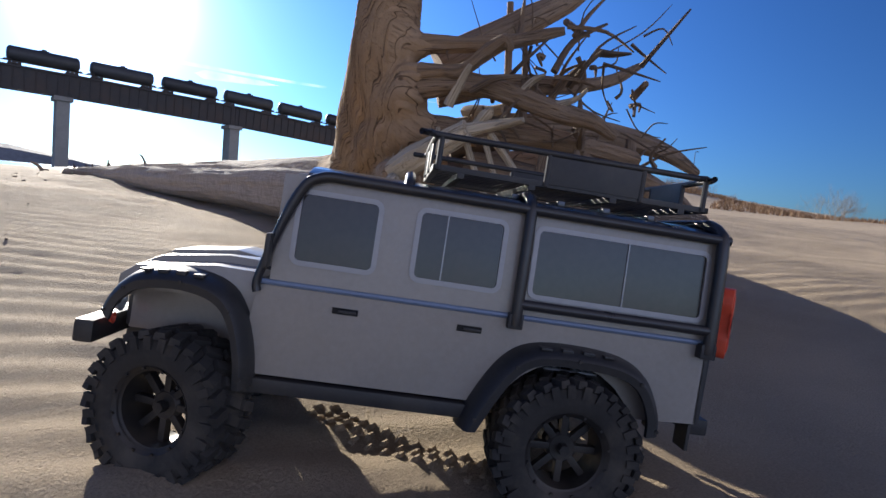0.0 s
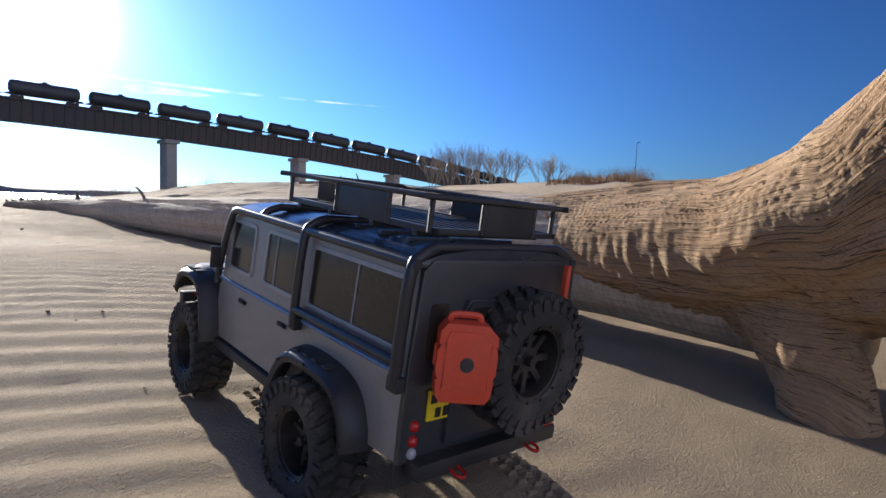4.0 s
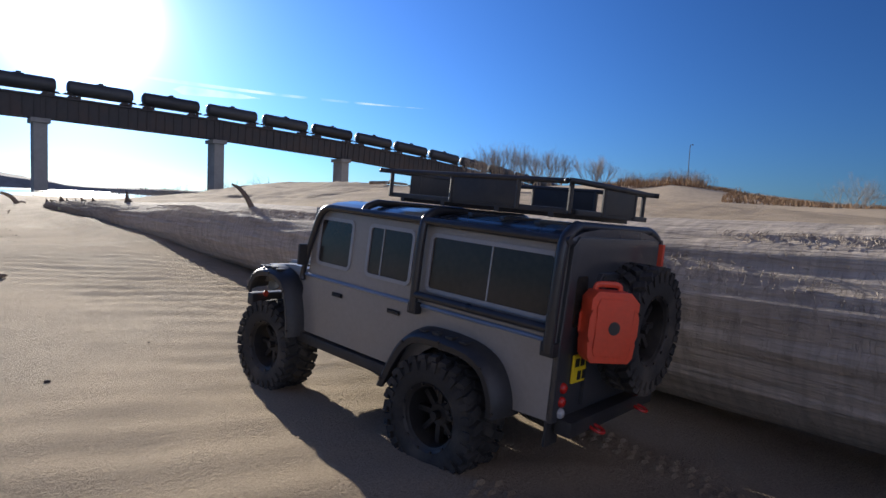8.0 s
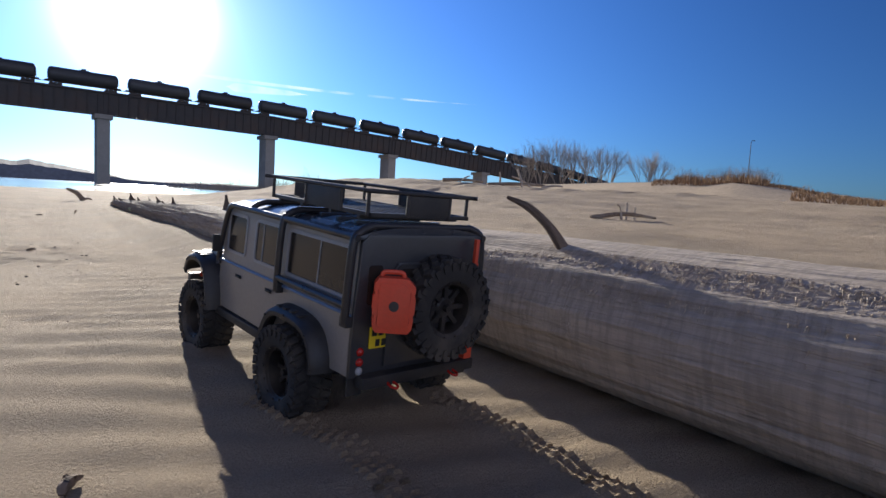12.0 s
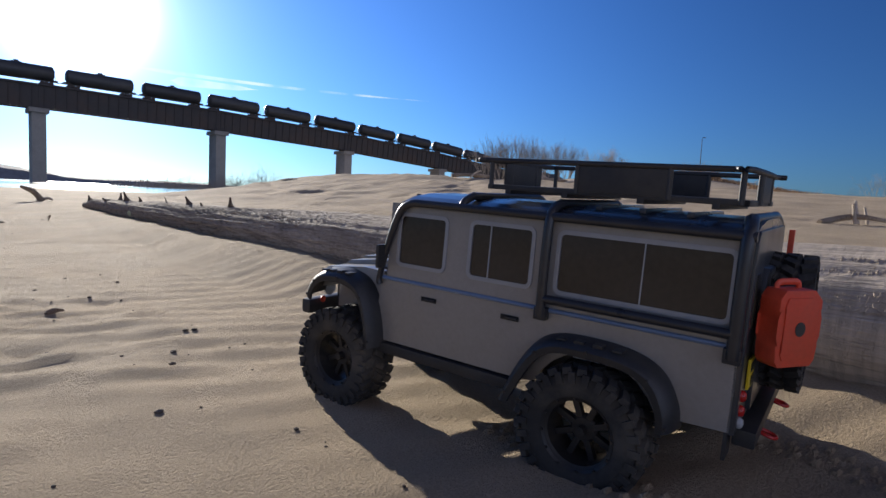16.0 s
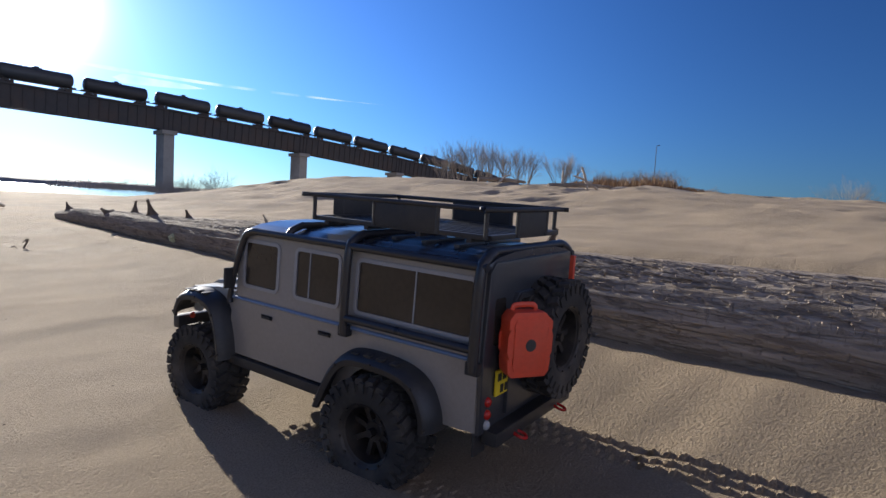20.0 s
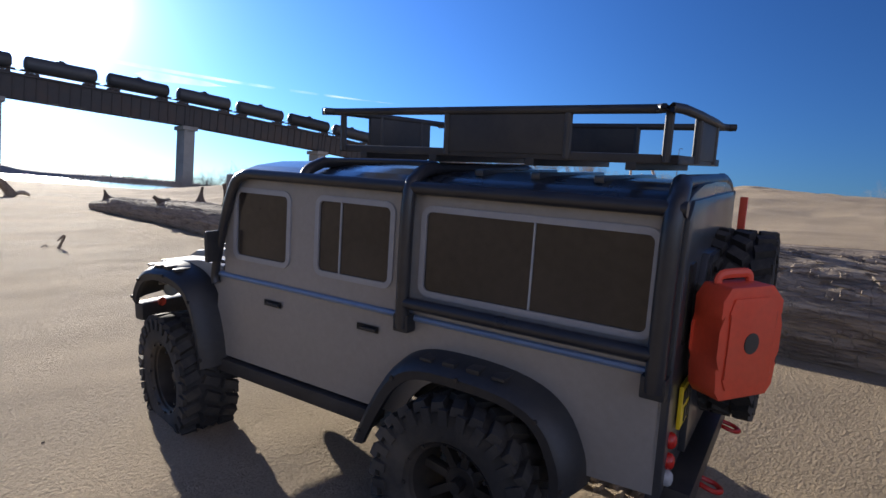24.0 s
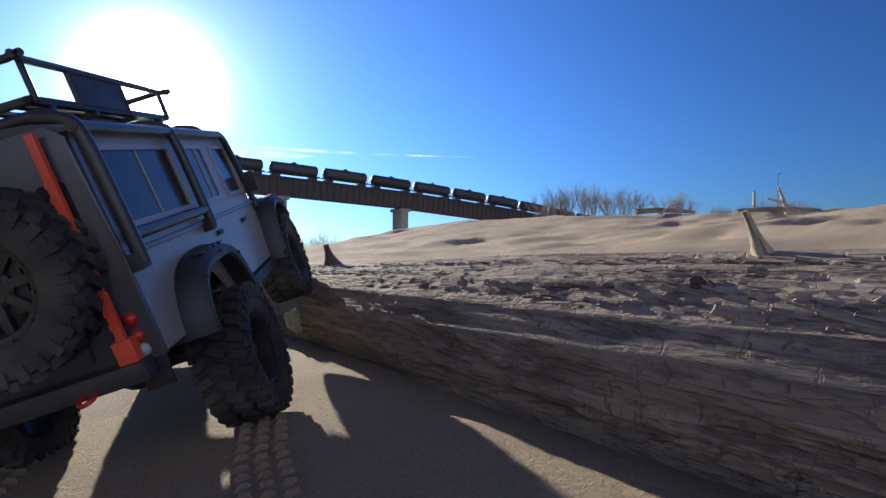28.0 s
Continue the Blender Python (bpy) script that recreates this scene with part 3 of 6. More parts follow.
# ---- the fallen log ----
log = empty("driftwood_log", "huge bleached fallen tree trunk half buried in sand", "driftwood log")

def log_trunk():
    ys = list(np.arange(0.85, 12.41, 0.016)); seg = 150
    vs, fs = [], []
    for y in ys:
        cx, r, cz = log_x(y), interp_knots(LOG_R, y), interp_knots(LOG_Z, y)
        for k in range(seg):
            a = 2 * math.pi * k / seg
            ca, sa = math.cos(a), math.sin(a)
            ridge = 0.05 * noise.noise(Vector((ca * 2.2, sa * 2.2, y * 0.7))) + 0.035 * noise.noise(Vector((ca * 6, sa * 6, y * 1.1)))
            grain = 0.022 * noise.noise(Vector((ca * 16, sa * 16, y * 3.0))) + 0.012 * noise.noise(Vector((ca * 30, sa * 30, y * 9)))
            flake = 0.012 * max(0, noise.noise(Vector((ca * 5, sa * 5, y * 5))) - 0.15) * S((y - 5) / 4)
            groove = 0.011 * max(0.0, 1 - abs(noise.noise(Vector((ca * 8, sa * 8, y * 0.9 + 4)))) / 0.07)
            scab = 0.009 * S((noise.noise(Vector((ca * 9, sa * 9, y * 7 + 8))) - 0.05) / 0.12) * S((y - 4.5) / 3)
            rr = r * (1 + ridge + grain + flake - groove + scab)
            flat = 0.86 if sa > 0 else 1.0
            vs.append((cx + rr * ca, y, cz + rr * sa * flat))
    n = len(ys)
    for j in range(n - 1):
        for k in range(seg):
            fs.append((j * seg + k, j * seg + (k + 1) % seg, (j + 1) * seg + (k + 1) % seg, (j + 1) * seg + k))
    fs.append(tuple(range(seg - 1, -1, -1))); fs.append(tuple((n - 1) * seg + k for k in range(seg)))
    me = mesh_from("trunk", vs, fs)
    me.polygons.foreach_set("use_smooth", [True] * len(me.polygons))
    link("trunk", me, WOOD, log)
log_trunk()

def grain_space(ob, pts, radii, seg):
    """Store a space that follows the limb: round it, and along it."""
    flat, along = [], 0.0
    for i, p in enumerate(pts):
        if i: along += (Vector(p) - Vector(pts[i - 1])).length
        r = radii[i] * 0.5 + 0.02
        for k in range(seg):
            a = 2 * math.pi * k / seg
            flat += [r * math.cos(a), along, r * math.sin(a)]
    ob.data.attributes.new("grain", "FLOAT_VECTOR", "POINT").data.foreach_set("vector", flat)

def limb(name, pts, radii, mat, label="", seg=14, rough=0.16, n=7, seed=0.0, freq=5.0, ridge=0.0):
    path = smooth_path(pts, n)
    rr = []
    for i in range(len(path)):
        u = i / (len(path) - 1) * (len(radii) - 1); k = min(int(u), len(radii) - 2)
        rr.append(radii[k] + (radii[k + 1] - radii[k]) * (u - k))
    bm = bmesh.new()
    vs = add_tube(bm, path, rr, seg, rough, freq, seed=seed)
    if ridge:
        # long open cracks that follow the limb
        for i, v in enumerate(vs):
            a = 2 * math.pi * (i % seg) / seg; j = i // seg
            g = noise.noise(Vector((math.cos(a) * 7 + seed, math.sin(a) * 7, j * 0.035))); g2 = noise.noise(Vector((math.cos(a) * 15, math.sin(a) * 15 + seed, j * 0.06)))
            dip = max(0.0, 1 - abs(g) / 0.10) + 0.6 * max(0.0, 1 - abs(g2) / 0.12)
            v.co = v.co.lerp(path[j], ridge * dip)
    ob = part(name, bm, mat, log, label)
    grain_space(ob, path, rr, seg)
    return ob

def stub(y, ang, h, r, lean=0.0, mat=GREYWOOD, along=0.0):
    """A broken branch stub on the log at y, ang degrees up from the far side towards the top."""
    cx, lr, cz = log_x(y), interp_knots(LOG_R, y), interp_knots(LOG_Z, y)
    ca, sa = math.cos(radians(ang)), math.sin(radians(ang)) * 0.86
    p = Vector((cx + lr * 0.8 * ca, y, cz + lr * 0.8 * sa))
    d = Vector((ca + lean, along, sa)).normalized()
    bm = bmesh.new()
    q = d.to_track_quat("Y", "Z").to_matrix().to_4x4()
    pts, rr = [], []
    for k in range(9):
        u = k / 8
        pts.append(Vector((0.15 * h * u * u * math.sin(3 + y), u * (h + lr * 0.2), 0.15 * h * u * u * math.cos(y))))
        rr.append(r * (0.42 + 2.2 * (1 - u) ** 2.2))
    vs = add_tube(bm, pts, rr, 14, 0.22, 9, seed=y)
    for v in vs:
        if v.co.y > (h + lr * 0.2) * 0.8:
            v.co.y += 0.6 * r * noise.noise(v.co * 60)
    ob = part("branch_stub", bm, mat, log, at=Matrix.Translation(p) @ q)
    grain_space(ob, pts, rr, 14)
    return ob

# the flare, where trunk, standing root and arms grow together
def flare_top(y): return interp_knots(((0.60, 1.9), (0.66, 1.2), (0.72, 0.70), (0.78, 0.47), (0.88, 0.36), (1.05, 0.305), (1.6, 0.28)), y)
def root_flare():
    bm = bmesh.new()
    for pts, rr in (
        ([(0.66, 1.62, 0.155), (0.63, 1.25, 0.165), (0.59, 1.0, 0.175), (0.52, 0.84, 0.185), (0.46, 0.70, 0.185)], [0.115, 0.142, 0.138, 0.12, 0.07]),
        ([(0.62, 1.45, 0.165), (0.52, 1.08, 0.190), (0.435, 0.91, 0.245), (0.365, 0.80, 0.325), (0.32, 0.715, 0.42), (0.302, 0.672, 0.53), (0.30, 0.66, 0.80), (0.30, 0.66, 1.15)], [0.09, 0.112, 0.102, 0.088, 0.076, 0.068, 0.063, 0.063]),
        ([(0.45, 0.88, 0.22), (0.37, 0.74, 0.33), (0.335, 0.63, 0.365), (0.345, 0.585, 0.385)], [0.09, 0.08, 0.055, 0.028]),
        ([(0.45, 0.90, 0.20), (0.36, 0.73, 0.29), (0.365, 0.62, 0.303), (0.40, 0.585, 0.304)], [0.09, 0.075, 0.045, 0.026]),
        ([(0.33, 0.70, 0.44), (0.325, 0.655, 0.464), (0.35, 0.603, 0.475), (0.375, 0.575, 0.477)], [0.06, 0.05, 0.028, 0.019]),
        ([(0.33, 0.68, 0.38), (0.325, 0.61, 0.402), (0.34, 0.569, 0.416)], [0.05, 0.032, 0.016]),
        ([(0.54, 0.95, 0.16), (0.43, 0.78, 0.172), (0.36, 0.66, 0.157), (0.33, 0.60, 0.137)], [0.09, 0.075, 0.055, 0.044]),
        ([(0.42, 0.76, 0.18), (0.34, 0.65, 0.19), (0.305, 0.58, 0.208)], [0.06, 0.046, 0.028]),
        ([(0.56, 0.98, 0.12), (0.50, 0.926, 0.07), (0.47, 0.882, -0.01), (0.45, 0.865, -0.10)], [0.10, 0.075, 0.062, 0.072]),
        ([(0.52, 0.80, 0.17), (0.60, 0.60, 0.145), (0.70, 0.50, 0.13)], [0.10, 0.11, 0.09])):
        path = smooth_path(pts, 8)
        radii = [rr[min(int(i / (len(path) - 1) * (len(rr) - 1)), len(rr) - 2)] for i in range(len(path))]
        for i in range(len(path)):
            u = i / (len(path) - 1) * (len(rr) - 1); k = min(int(u), len(rr) - 2)
            radii[i] = rr[k] + (rr[k + 1] - rr[k]) * (u - k)
        add_tube(bm, path, radii, 40, 0.05, 5, seed=pts[0][2])
    rough = bpy.data.meshes.new("rough_flare"); bm.to_mesh(rough); bm.free()
    ob = new("rough_flare", rough)
    rm = ob.modifiers.new("grown", "REMESH"); rm.mode = "VOXEL"; rm.voxel_size = 0.0042
    sm = ob.modifiers.new("even", "SMOOTH"); sm.factor, sm.iterations = 0.5, 45
    me = bpy.data.meshes.new_from_object(ob.evaluated_get(bpy.context.evaluated_depsgraph_get()))
    bpy.data.objects.remove(ob)
    me.name = "root_flare"
    moved, flow = [], []
    for v in me.vertices:
        p, nr = v.co, v.normal
        # a number that stays the same along the grain as it sweeps up out of the trunk
        low = 0.10
        psi = (p.z - low) / max(0.05, flare_top(p.y) - low) * 0.34 + 0.03 * (p.x - 0.3)
        psi += (0.30 + 0.55 * (0.75 - p.y) + 0.15 * (p.x - 0.3) - psi) * S((p.z - 0.50) / 0.30) * S((p.y - 0.50) / 0.14)
        along = p.z - p.y
        bend = 0.0022 * noise.noise(Vector((p.x * 7, p.y * 7, p.z * 7)))
        c = psi + bend
        g = noise.noise(Vector((c * 105, along * 1.6, p.x * 3))); g2 = noise.noise(Vector((c * 215, along * 3.5, p.x * 5 + 4)))
        bare = S((p.z - 0.16 - 0.10 * noise.noise(p * 9)) / 0.10)
        dip = max(0.0, 1 - abs(g) / 0.16) + 0.7 * max(0.0, 1 - abs(g2) / 0.22)
        swell = 0.003 * noise.noise(Vector((c * 18, along * 1.2, 3.0)))
        shag = 0.0045 * noise.noise(Vector((p.x * 60, p.y * 60, p.z * 22))) + 0.004 * noise.noise(p * 26)
        moved += list(p + nr * ((swell - 0.0034 * dip) * bare + shag * (1 - bare)))
        flow += [c * 0.9, along, p.x * 0.12]
    me.vertices.foreach_set("co", moved)
    me.attributes.new("grain", "FLOAT_VECTOR", "POINT").data.foreach_set("vector", flow)
    me.polygons.foreach_set("use_smooth", [True] * len(me.polygons))
    link("root_flare", me, FLAREWOOD, log, "sweeping root flare of warm brown wood with long cracks")
root_flare()
# arms that reach out from the flare
limb("root", [(0.345, 0.61, 0.474), (0.40, 0.548, 0.479), (0.45, 0.494, 0.485), (0.50, 0.44, 0.50), (0.54, 0.385, 0.516)], [0.024, 0.018, 0.017, 0.014, 0.008], ROOTWOOD, "", 28, 0.16, 8, 4.0, 9, 0.05)
limb("root", [(0.335, 0.58, 0.413), (0.355, 0.53, 0.413), (0.37, 0.495, 0.413), (0.39, 0.453, 0.446), (0.40, 0.411, 0.468), (0.41, 0.402, 0.447)], [0.02, 0.015, 0.014, 0.013, 0.011, 0.006], ROOTWOOD, "", 24, 0.18, 8, 4.3, 9, 0.05)
limb("root", [(0.335, 0.615, 0.385), (0.37, 0.538, 0.392), (0.41, 0.475, 0.389), (0.45, 0.412, 0.369), (0.50, 0.335, 0.341), (0.53, 0.287, 0.328), (0.56, 0.25, 0.30)], [0.033, 0.025, 0.022, 0.021, 0.019, 0.015, 0.008], ROOTWOOD, "", 36, 0.14, 8, 3.0, 9, 0.05)
limb("root", [(0.385, 0.60, 0.304), (0.43, 0.552, 0.305), (0.50, 0.492, 0.307), (0.58, 0.439, 0.307), (0.70, 0.385, 0.297), (0.80, 0.358, 0.283)], [0.032, 0.026, 0.024, 0.023, 0.022, 0.021], ROOTWOOD, "", 32, 0.14, 8, 5.7, 9, 0.05)
limb("root", [(0.50, 0.60, 0.235), (0.60, 0.47, 0.225), (0.70, 0.385, 0.205), (0.765, 0.35, 0.186)], [0.034, 0.026, 0.021, 0.017], DARKWOOD, "", 20, 0.18, 7, 6.1, 9, 0.04)
limb("root", [(0.44, 0.66, 0.40), (0.55, 0.58, 0.43), (0.66, 0.50, 0.44), (0.78, 0.44, 0.47), (0.86, 0.41, 0.52)], [0.04, 0.026, 0.02, 0.014, 0.007], DARKWOOD, "", 18, 0.18, 7, 4.6, 9, 0.04)
limb("root", [(0.52, 0.70, 0.30), (0.68, 0.58, 0.35), (0.86, 0.50, 0.36), (1.05, 0.44, 0.34), (1.22, 0.42, 0.30)], [0.05, 0.036, 0.03, 0.024, 0.012], DARKWOOD, "", 18, 0.18, 7, 5.9, 9, 0.04)
limb("root", [(0.46, 0.68, 0.46), (0.58, 0.60, 0.56), (0.72, 0.54, 0.66), (0.84, 0.50, 0.78)], [0.05, 0.034, 0.026, 0.012], DARKWOOD, "", 18, 0.18, 7, 7.9, 9, 0.04)
limb("root", [(0.31, 0.645, 0.60), (0.36, 0.585, 0.66), (0.42, 0.50, 0.69), (0.47, 0.40, 0.70), (0.51, 0.31, 0.735)], [0.04, 0.028, 0.022, 0.017, 0.008], ROOTWOOD, "", 26, 0.16, 8, 8.8, 9, 0.05)
# pale stripped broken root that points up and out, with a small stub
limb("root", [(0.335, 0.645, 0.191), (0.303, 0.575, 0.210), (0.30, 0.508, 0.237), (0.31, 0.457, 0.261), (0.33, 0.414, 0.287)], [0.036, 0.029, 0.025, 0.022, 0.020], PALEWOOD, "pale stripped broken root", 40, 0.12, 10, 7.0, 12, 0.05)
limb("root_twig", [(0.306, 0.469, 0.265), (0.30, 0.465, 0.278), (0.299, 0.464, 0.290)], [0.008, 0.006, 0.003], PALEWOOD, "", 10, 0.2, 4, 7.3)
limb("root_twig", [(0.300, 0.590, 0.185), (0.275, 0.565, 0.180), (0.262, 0.555, 0.176)], [0.020, 0.016, 0.012], PALEWOOD, "", 14, 0.2, 4, 7.6)
# pale spikes between the arms
for spike, rr in (([(0.33, 0.476, 0.337), (0.33, 0.455, 0.368), (0.33, 0.424, 0.407)], [0.011, 0.009, 0.004]), ([(0.36, 0.42, 0.300), (0.36, 0.40, 0.319), (0.36, 0.389, 0.330)], [0.014, 0.011, 0.006]),
                  ([(0.335, 0.425, 0.287), (0.37, 0.385, 0.300), (0.38, 0.324, 0.309)], [0.015, 0.010, 0.005]), ([(0.45, 0.41, 0.372), (0.46, 0.385, 0.40), (0.465, 0.36, 0.41)], [0.009, 0.007, 0.003]),
                  ([(0.55, 0.681, 0.374), (0.55, 0.619, 0.366), (0.55, 0.545, 0.372)], [0.013, 0.020, 0.013]), ([(0.48, 0.36, 0.35), (0.50, 0.31, 0.365), (0.51, 0.29, 0.385)], [0.009, 0.006, 0.003])):
    limb("root", spike, rr, PALEWOOD, "", 12, 0.2, 6, spike[0][1] * 9, 12)
# thin roots that hang down, and upright sticks behind
for thin, rr in (([(0.355, 0.443, 0.268), (0.37, 0.418, 0.199), (0.378, 0.395, 0.160), (0.38, 0.379, 0.129)], [0.007, 0.0062, 0.005, 0.0035]), ([(0.375, 0.417, 0.280), (0.39, 0.398, 0.215), (0.40, 0.381, 0.150)], [0.006, 0.0055, 0.0035]),
                 ([(0.38, 0.405, 0.285), (0.41, 0.361, 0.218), (0.43, 0.327, 0.140)], [0.008, 0.007, 0.004]), ([(0.45, 0.327, 0.262), (0.45, 0.345, 0.182)], [0.008, 0.006]),
                 ([(0.62, 0.632, 0.644), (0.62, 0.616, 0.468), (0.62, 0.599, 0.281)], [0.008, 0.009, 0.008]), ([(0.55, 0.503, 0.522), (0.55, 0.49, 0.41), (0.55, 0.484, 0.29)], [0.006, 0.008, 0.008]),
                 ([(0.83, 0.392, 0.34), (0.83, 0.385, 0.24), (0.82, 0.38, 0.14)], [0.012, 0.014, 0.012])):
    limb("root_twig", thin, rr, PALEWOOD if thin[0][0] < 0.44 else DARKWOOD, "", 8, 0.2, 6, thin[0][1] * 5, 14)
# the low shaggy root, and the great shaggy one beyond it with two blunt ends
LOW_ROOT = ((0.43, 0.78, 0.172), (0.36, 0.655, 0.155), (0.31, 0.557, 0.120), (0.29, 0.477, 0.080), (0.28, 0.431, 0.054), (0.28, 0.405, 0.040))
GREAT_ROOT = ((0.52, 0.78, 0.17), (0.60, 0.56, 0.150), (0.76, 0.44, 0.130), (0.90, 0.37, 0.132), (1.03, 0.322, 0.138), (1.07, 0.308, 0.138))
limb("root", LOW_ROOT, [0.058, 0.050, 0.043, 0.036, 0.030, 0.017], THATCH, "shaggy straw-coloured root with frayed fibres", 60, 0.20, 14, 8.0, 30, 0.07)
limb("root", GREAT_ROOT, [0.09, 0.105, 0.095, 0.062, 0.044, 0.030], GREYWOOD, "thick shaggy dark root with frayed fibres", 70, 0.22, 14, 9.0, 24, 0.07)
limb("root", [(0.80, 0.42, 0.09), (0.93, 0.355, 0.068), (1.05, 0.315, 0.066), (1.09, 0.303, 0.066)], [0.07, 0.050, 0.040, 0.026], GREYWOOD, "", 44, 0.24, 12, 9.4, 24, 0.07)
limb("root", [(0.82, 0.39, 0.08), (0.88, 0.34, 0.02), (0.91, 0.325, -0.03), (0.915, 0.322, -0.05)], [0.06, 0.042, 0.036, 0.028], GREYWOOD, "", 36, 0.26, 10, 9.6, 24, 0.07)
limb("root", [(0.62, 0.66, 0.15), (0.90, 0.58, 0.10), (1.20, 0.52, 0.05), (1.45, 0.50, -0.02), (1.55, 0.49, -0.10)], [0.10, 0.085, 0.07, 0.05, 0.04], DARKWOOD, "", 30, 0.2, 10, 10.4, 12, 0.05)
limb("root", [(0.60, 0.70, 0.22), (0.95, 0.60, 0.27), (1.25, 0.55, 0.24), (1.50, 0.52, 0.16)], [0.07, 0.05, 0.035, 0.015], DARKWOOD, "", 20, 0.2, 8, 11.4, 12, 0.05)
# thin sticks in the tangle
stick_rng = random.Random(11)
for i in range(95):
    u = stick_rng.random()
    a = Vector((0.42 + 0.36 * u + stick_rng.uniform(-0.05, 0.05), 0.54 - 0.20 * u + stick_rng.uniform(-0.10, 0.08), stick_rng.uniform(0.24, 0.56)))
    b = a + Vector((stick_rng.uniform(-0.06, 0.10), stick_rng.uniform(-0.12, 0.04), stick_rng.uniform(-0.10, 0.13)))
    mid = (a + b) / 2 + Vector((stick_rng.uniform(-0.02, 0.02), stick_rng.uniform(-0.02, 0.02), stick_rng.uniform(-0.02, 0.02)))
    r = stick_rng.choice((0.0015, 0.0022, 0.003, 0.0045, 0.007))
    limb("root_twig", [a, mid, b], [r * 1.3, r, r * 0.4], stick_rng.choice((DARKWOOD, ROOTWOOD, DARKWOOD)), "", 7, 0.2, 4, i * 1.1)
# sprigs that stand on the low root
for i in range(4):
    a = Vector((0.325 + 0.012 * i, 0.625 + 0.03 * (i % 3), 0.215))
    limb("root_twig", [a, a + Vector((-0.004, -0.006 + 0.008 * (i % 2), 0.02)), a + Vector((0.004 * (i - 1), -0.016 + 0.018 * (i % 2), 0.045))], [0.0024, 0.0018, 0.0008], PALEWOOD, "", 6, 0.2, 4, i * 2.7)
# stubs along the trunk
limb("branch_stub", [(0.70, 4.66, 0.215), (0.69, 4.69, 0.255), (0.68, 4.73, 0.285), (0.67, 4.77, 0.30)], [0.010, 0.008, 0.007, 0.003], DARKWOOD, "thin dark upright stick", 10, 0.2, 5, 2.0)
stub(6.78, 100, 0.062, 0.014, -0.1)
stub(8.16, 100, 0.045, 0.011, -0.1, GREYWOOD, -0.3)
stub(8.56, 100, 0.012, 0.009, -0.1, GREYWOOD, 0.1)
stub(8.79, 97, 0.040, 0.0125, -0.1, GREYWOOD, 0.1)
stub(9.25, 95, 0.026, 0.0055, -0.1, PALEWOOD, 0.15)
stub(9.268, 130, 0.001, 0.011, -0.1, GREYWOOD, -0.1)
stub(9.92, 95, 0.030, 0.010, -0.1)
stub(10.38, 95, 0.07, 0.014, -0.1, GREYWOOD, -0.2)
stub(10.66, 90, 0.055, 0.011)
stub(10.99, 125, 0.035, 0.015, -0.3)
stub(12.05, 100, 0.05, 0.015, -0.2)

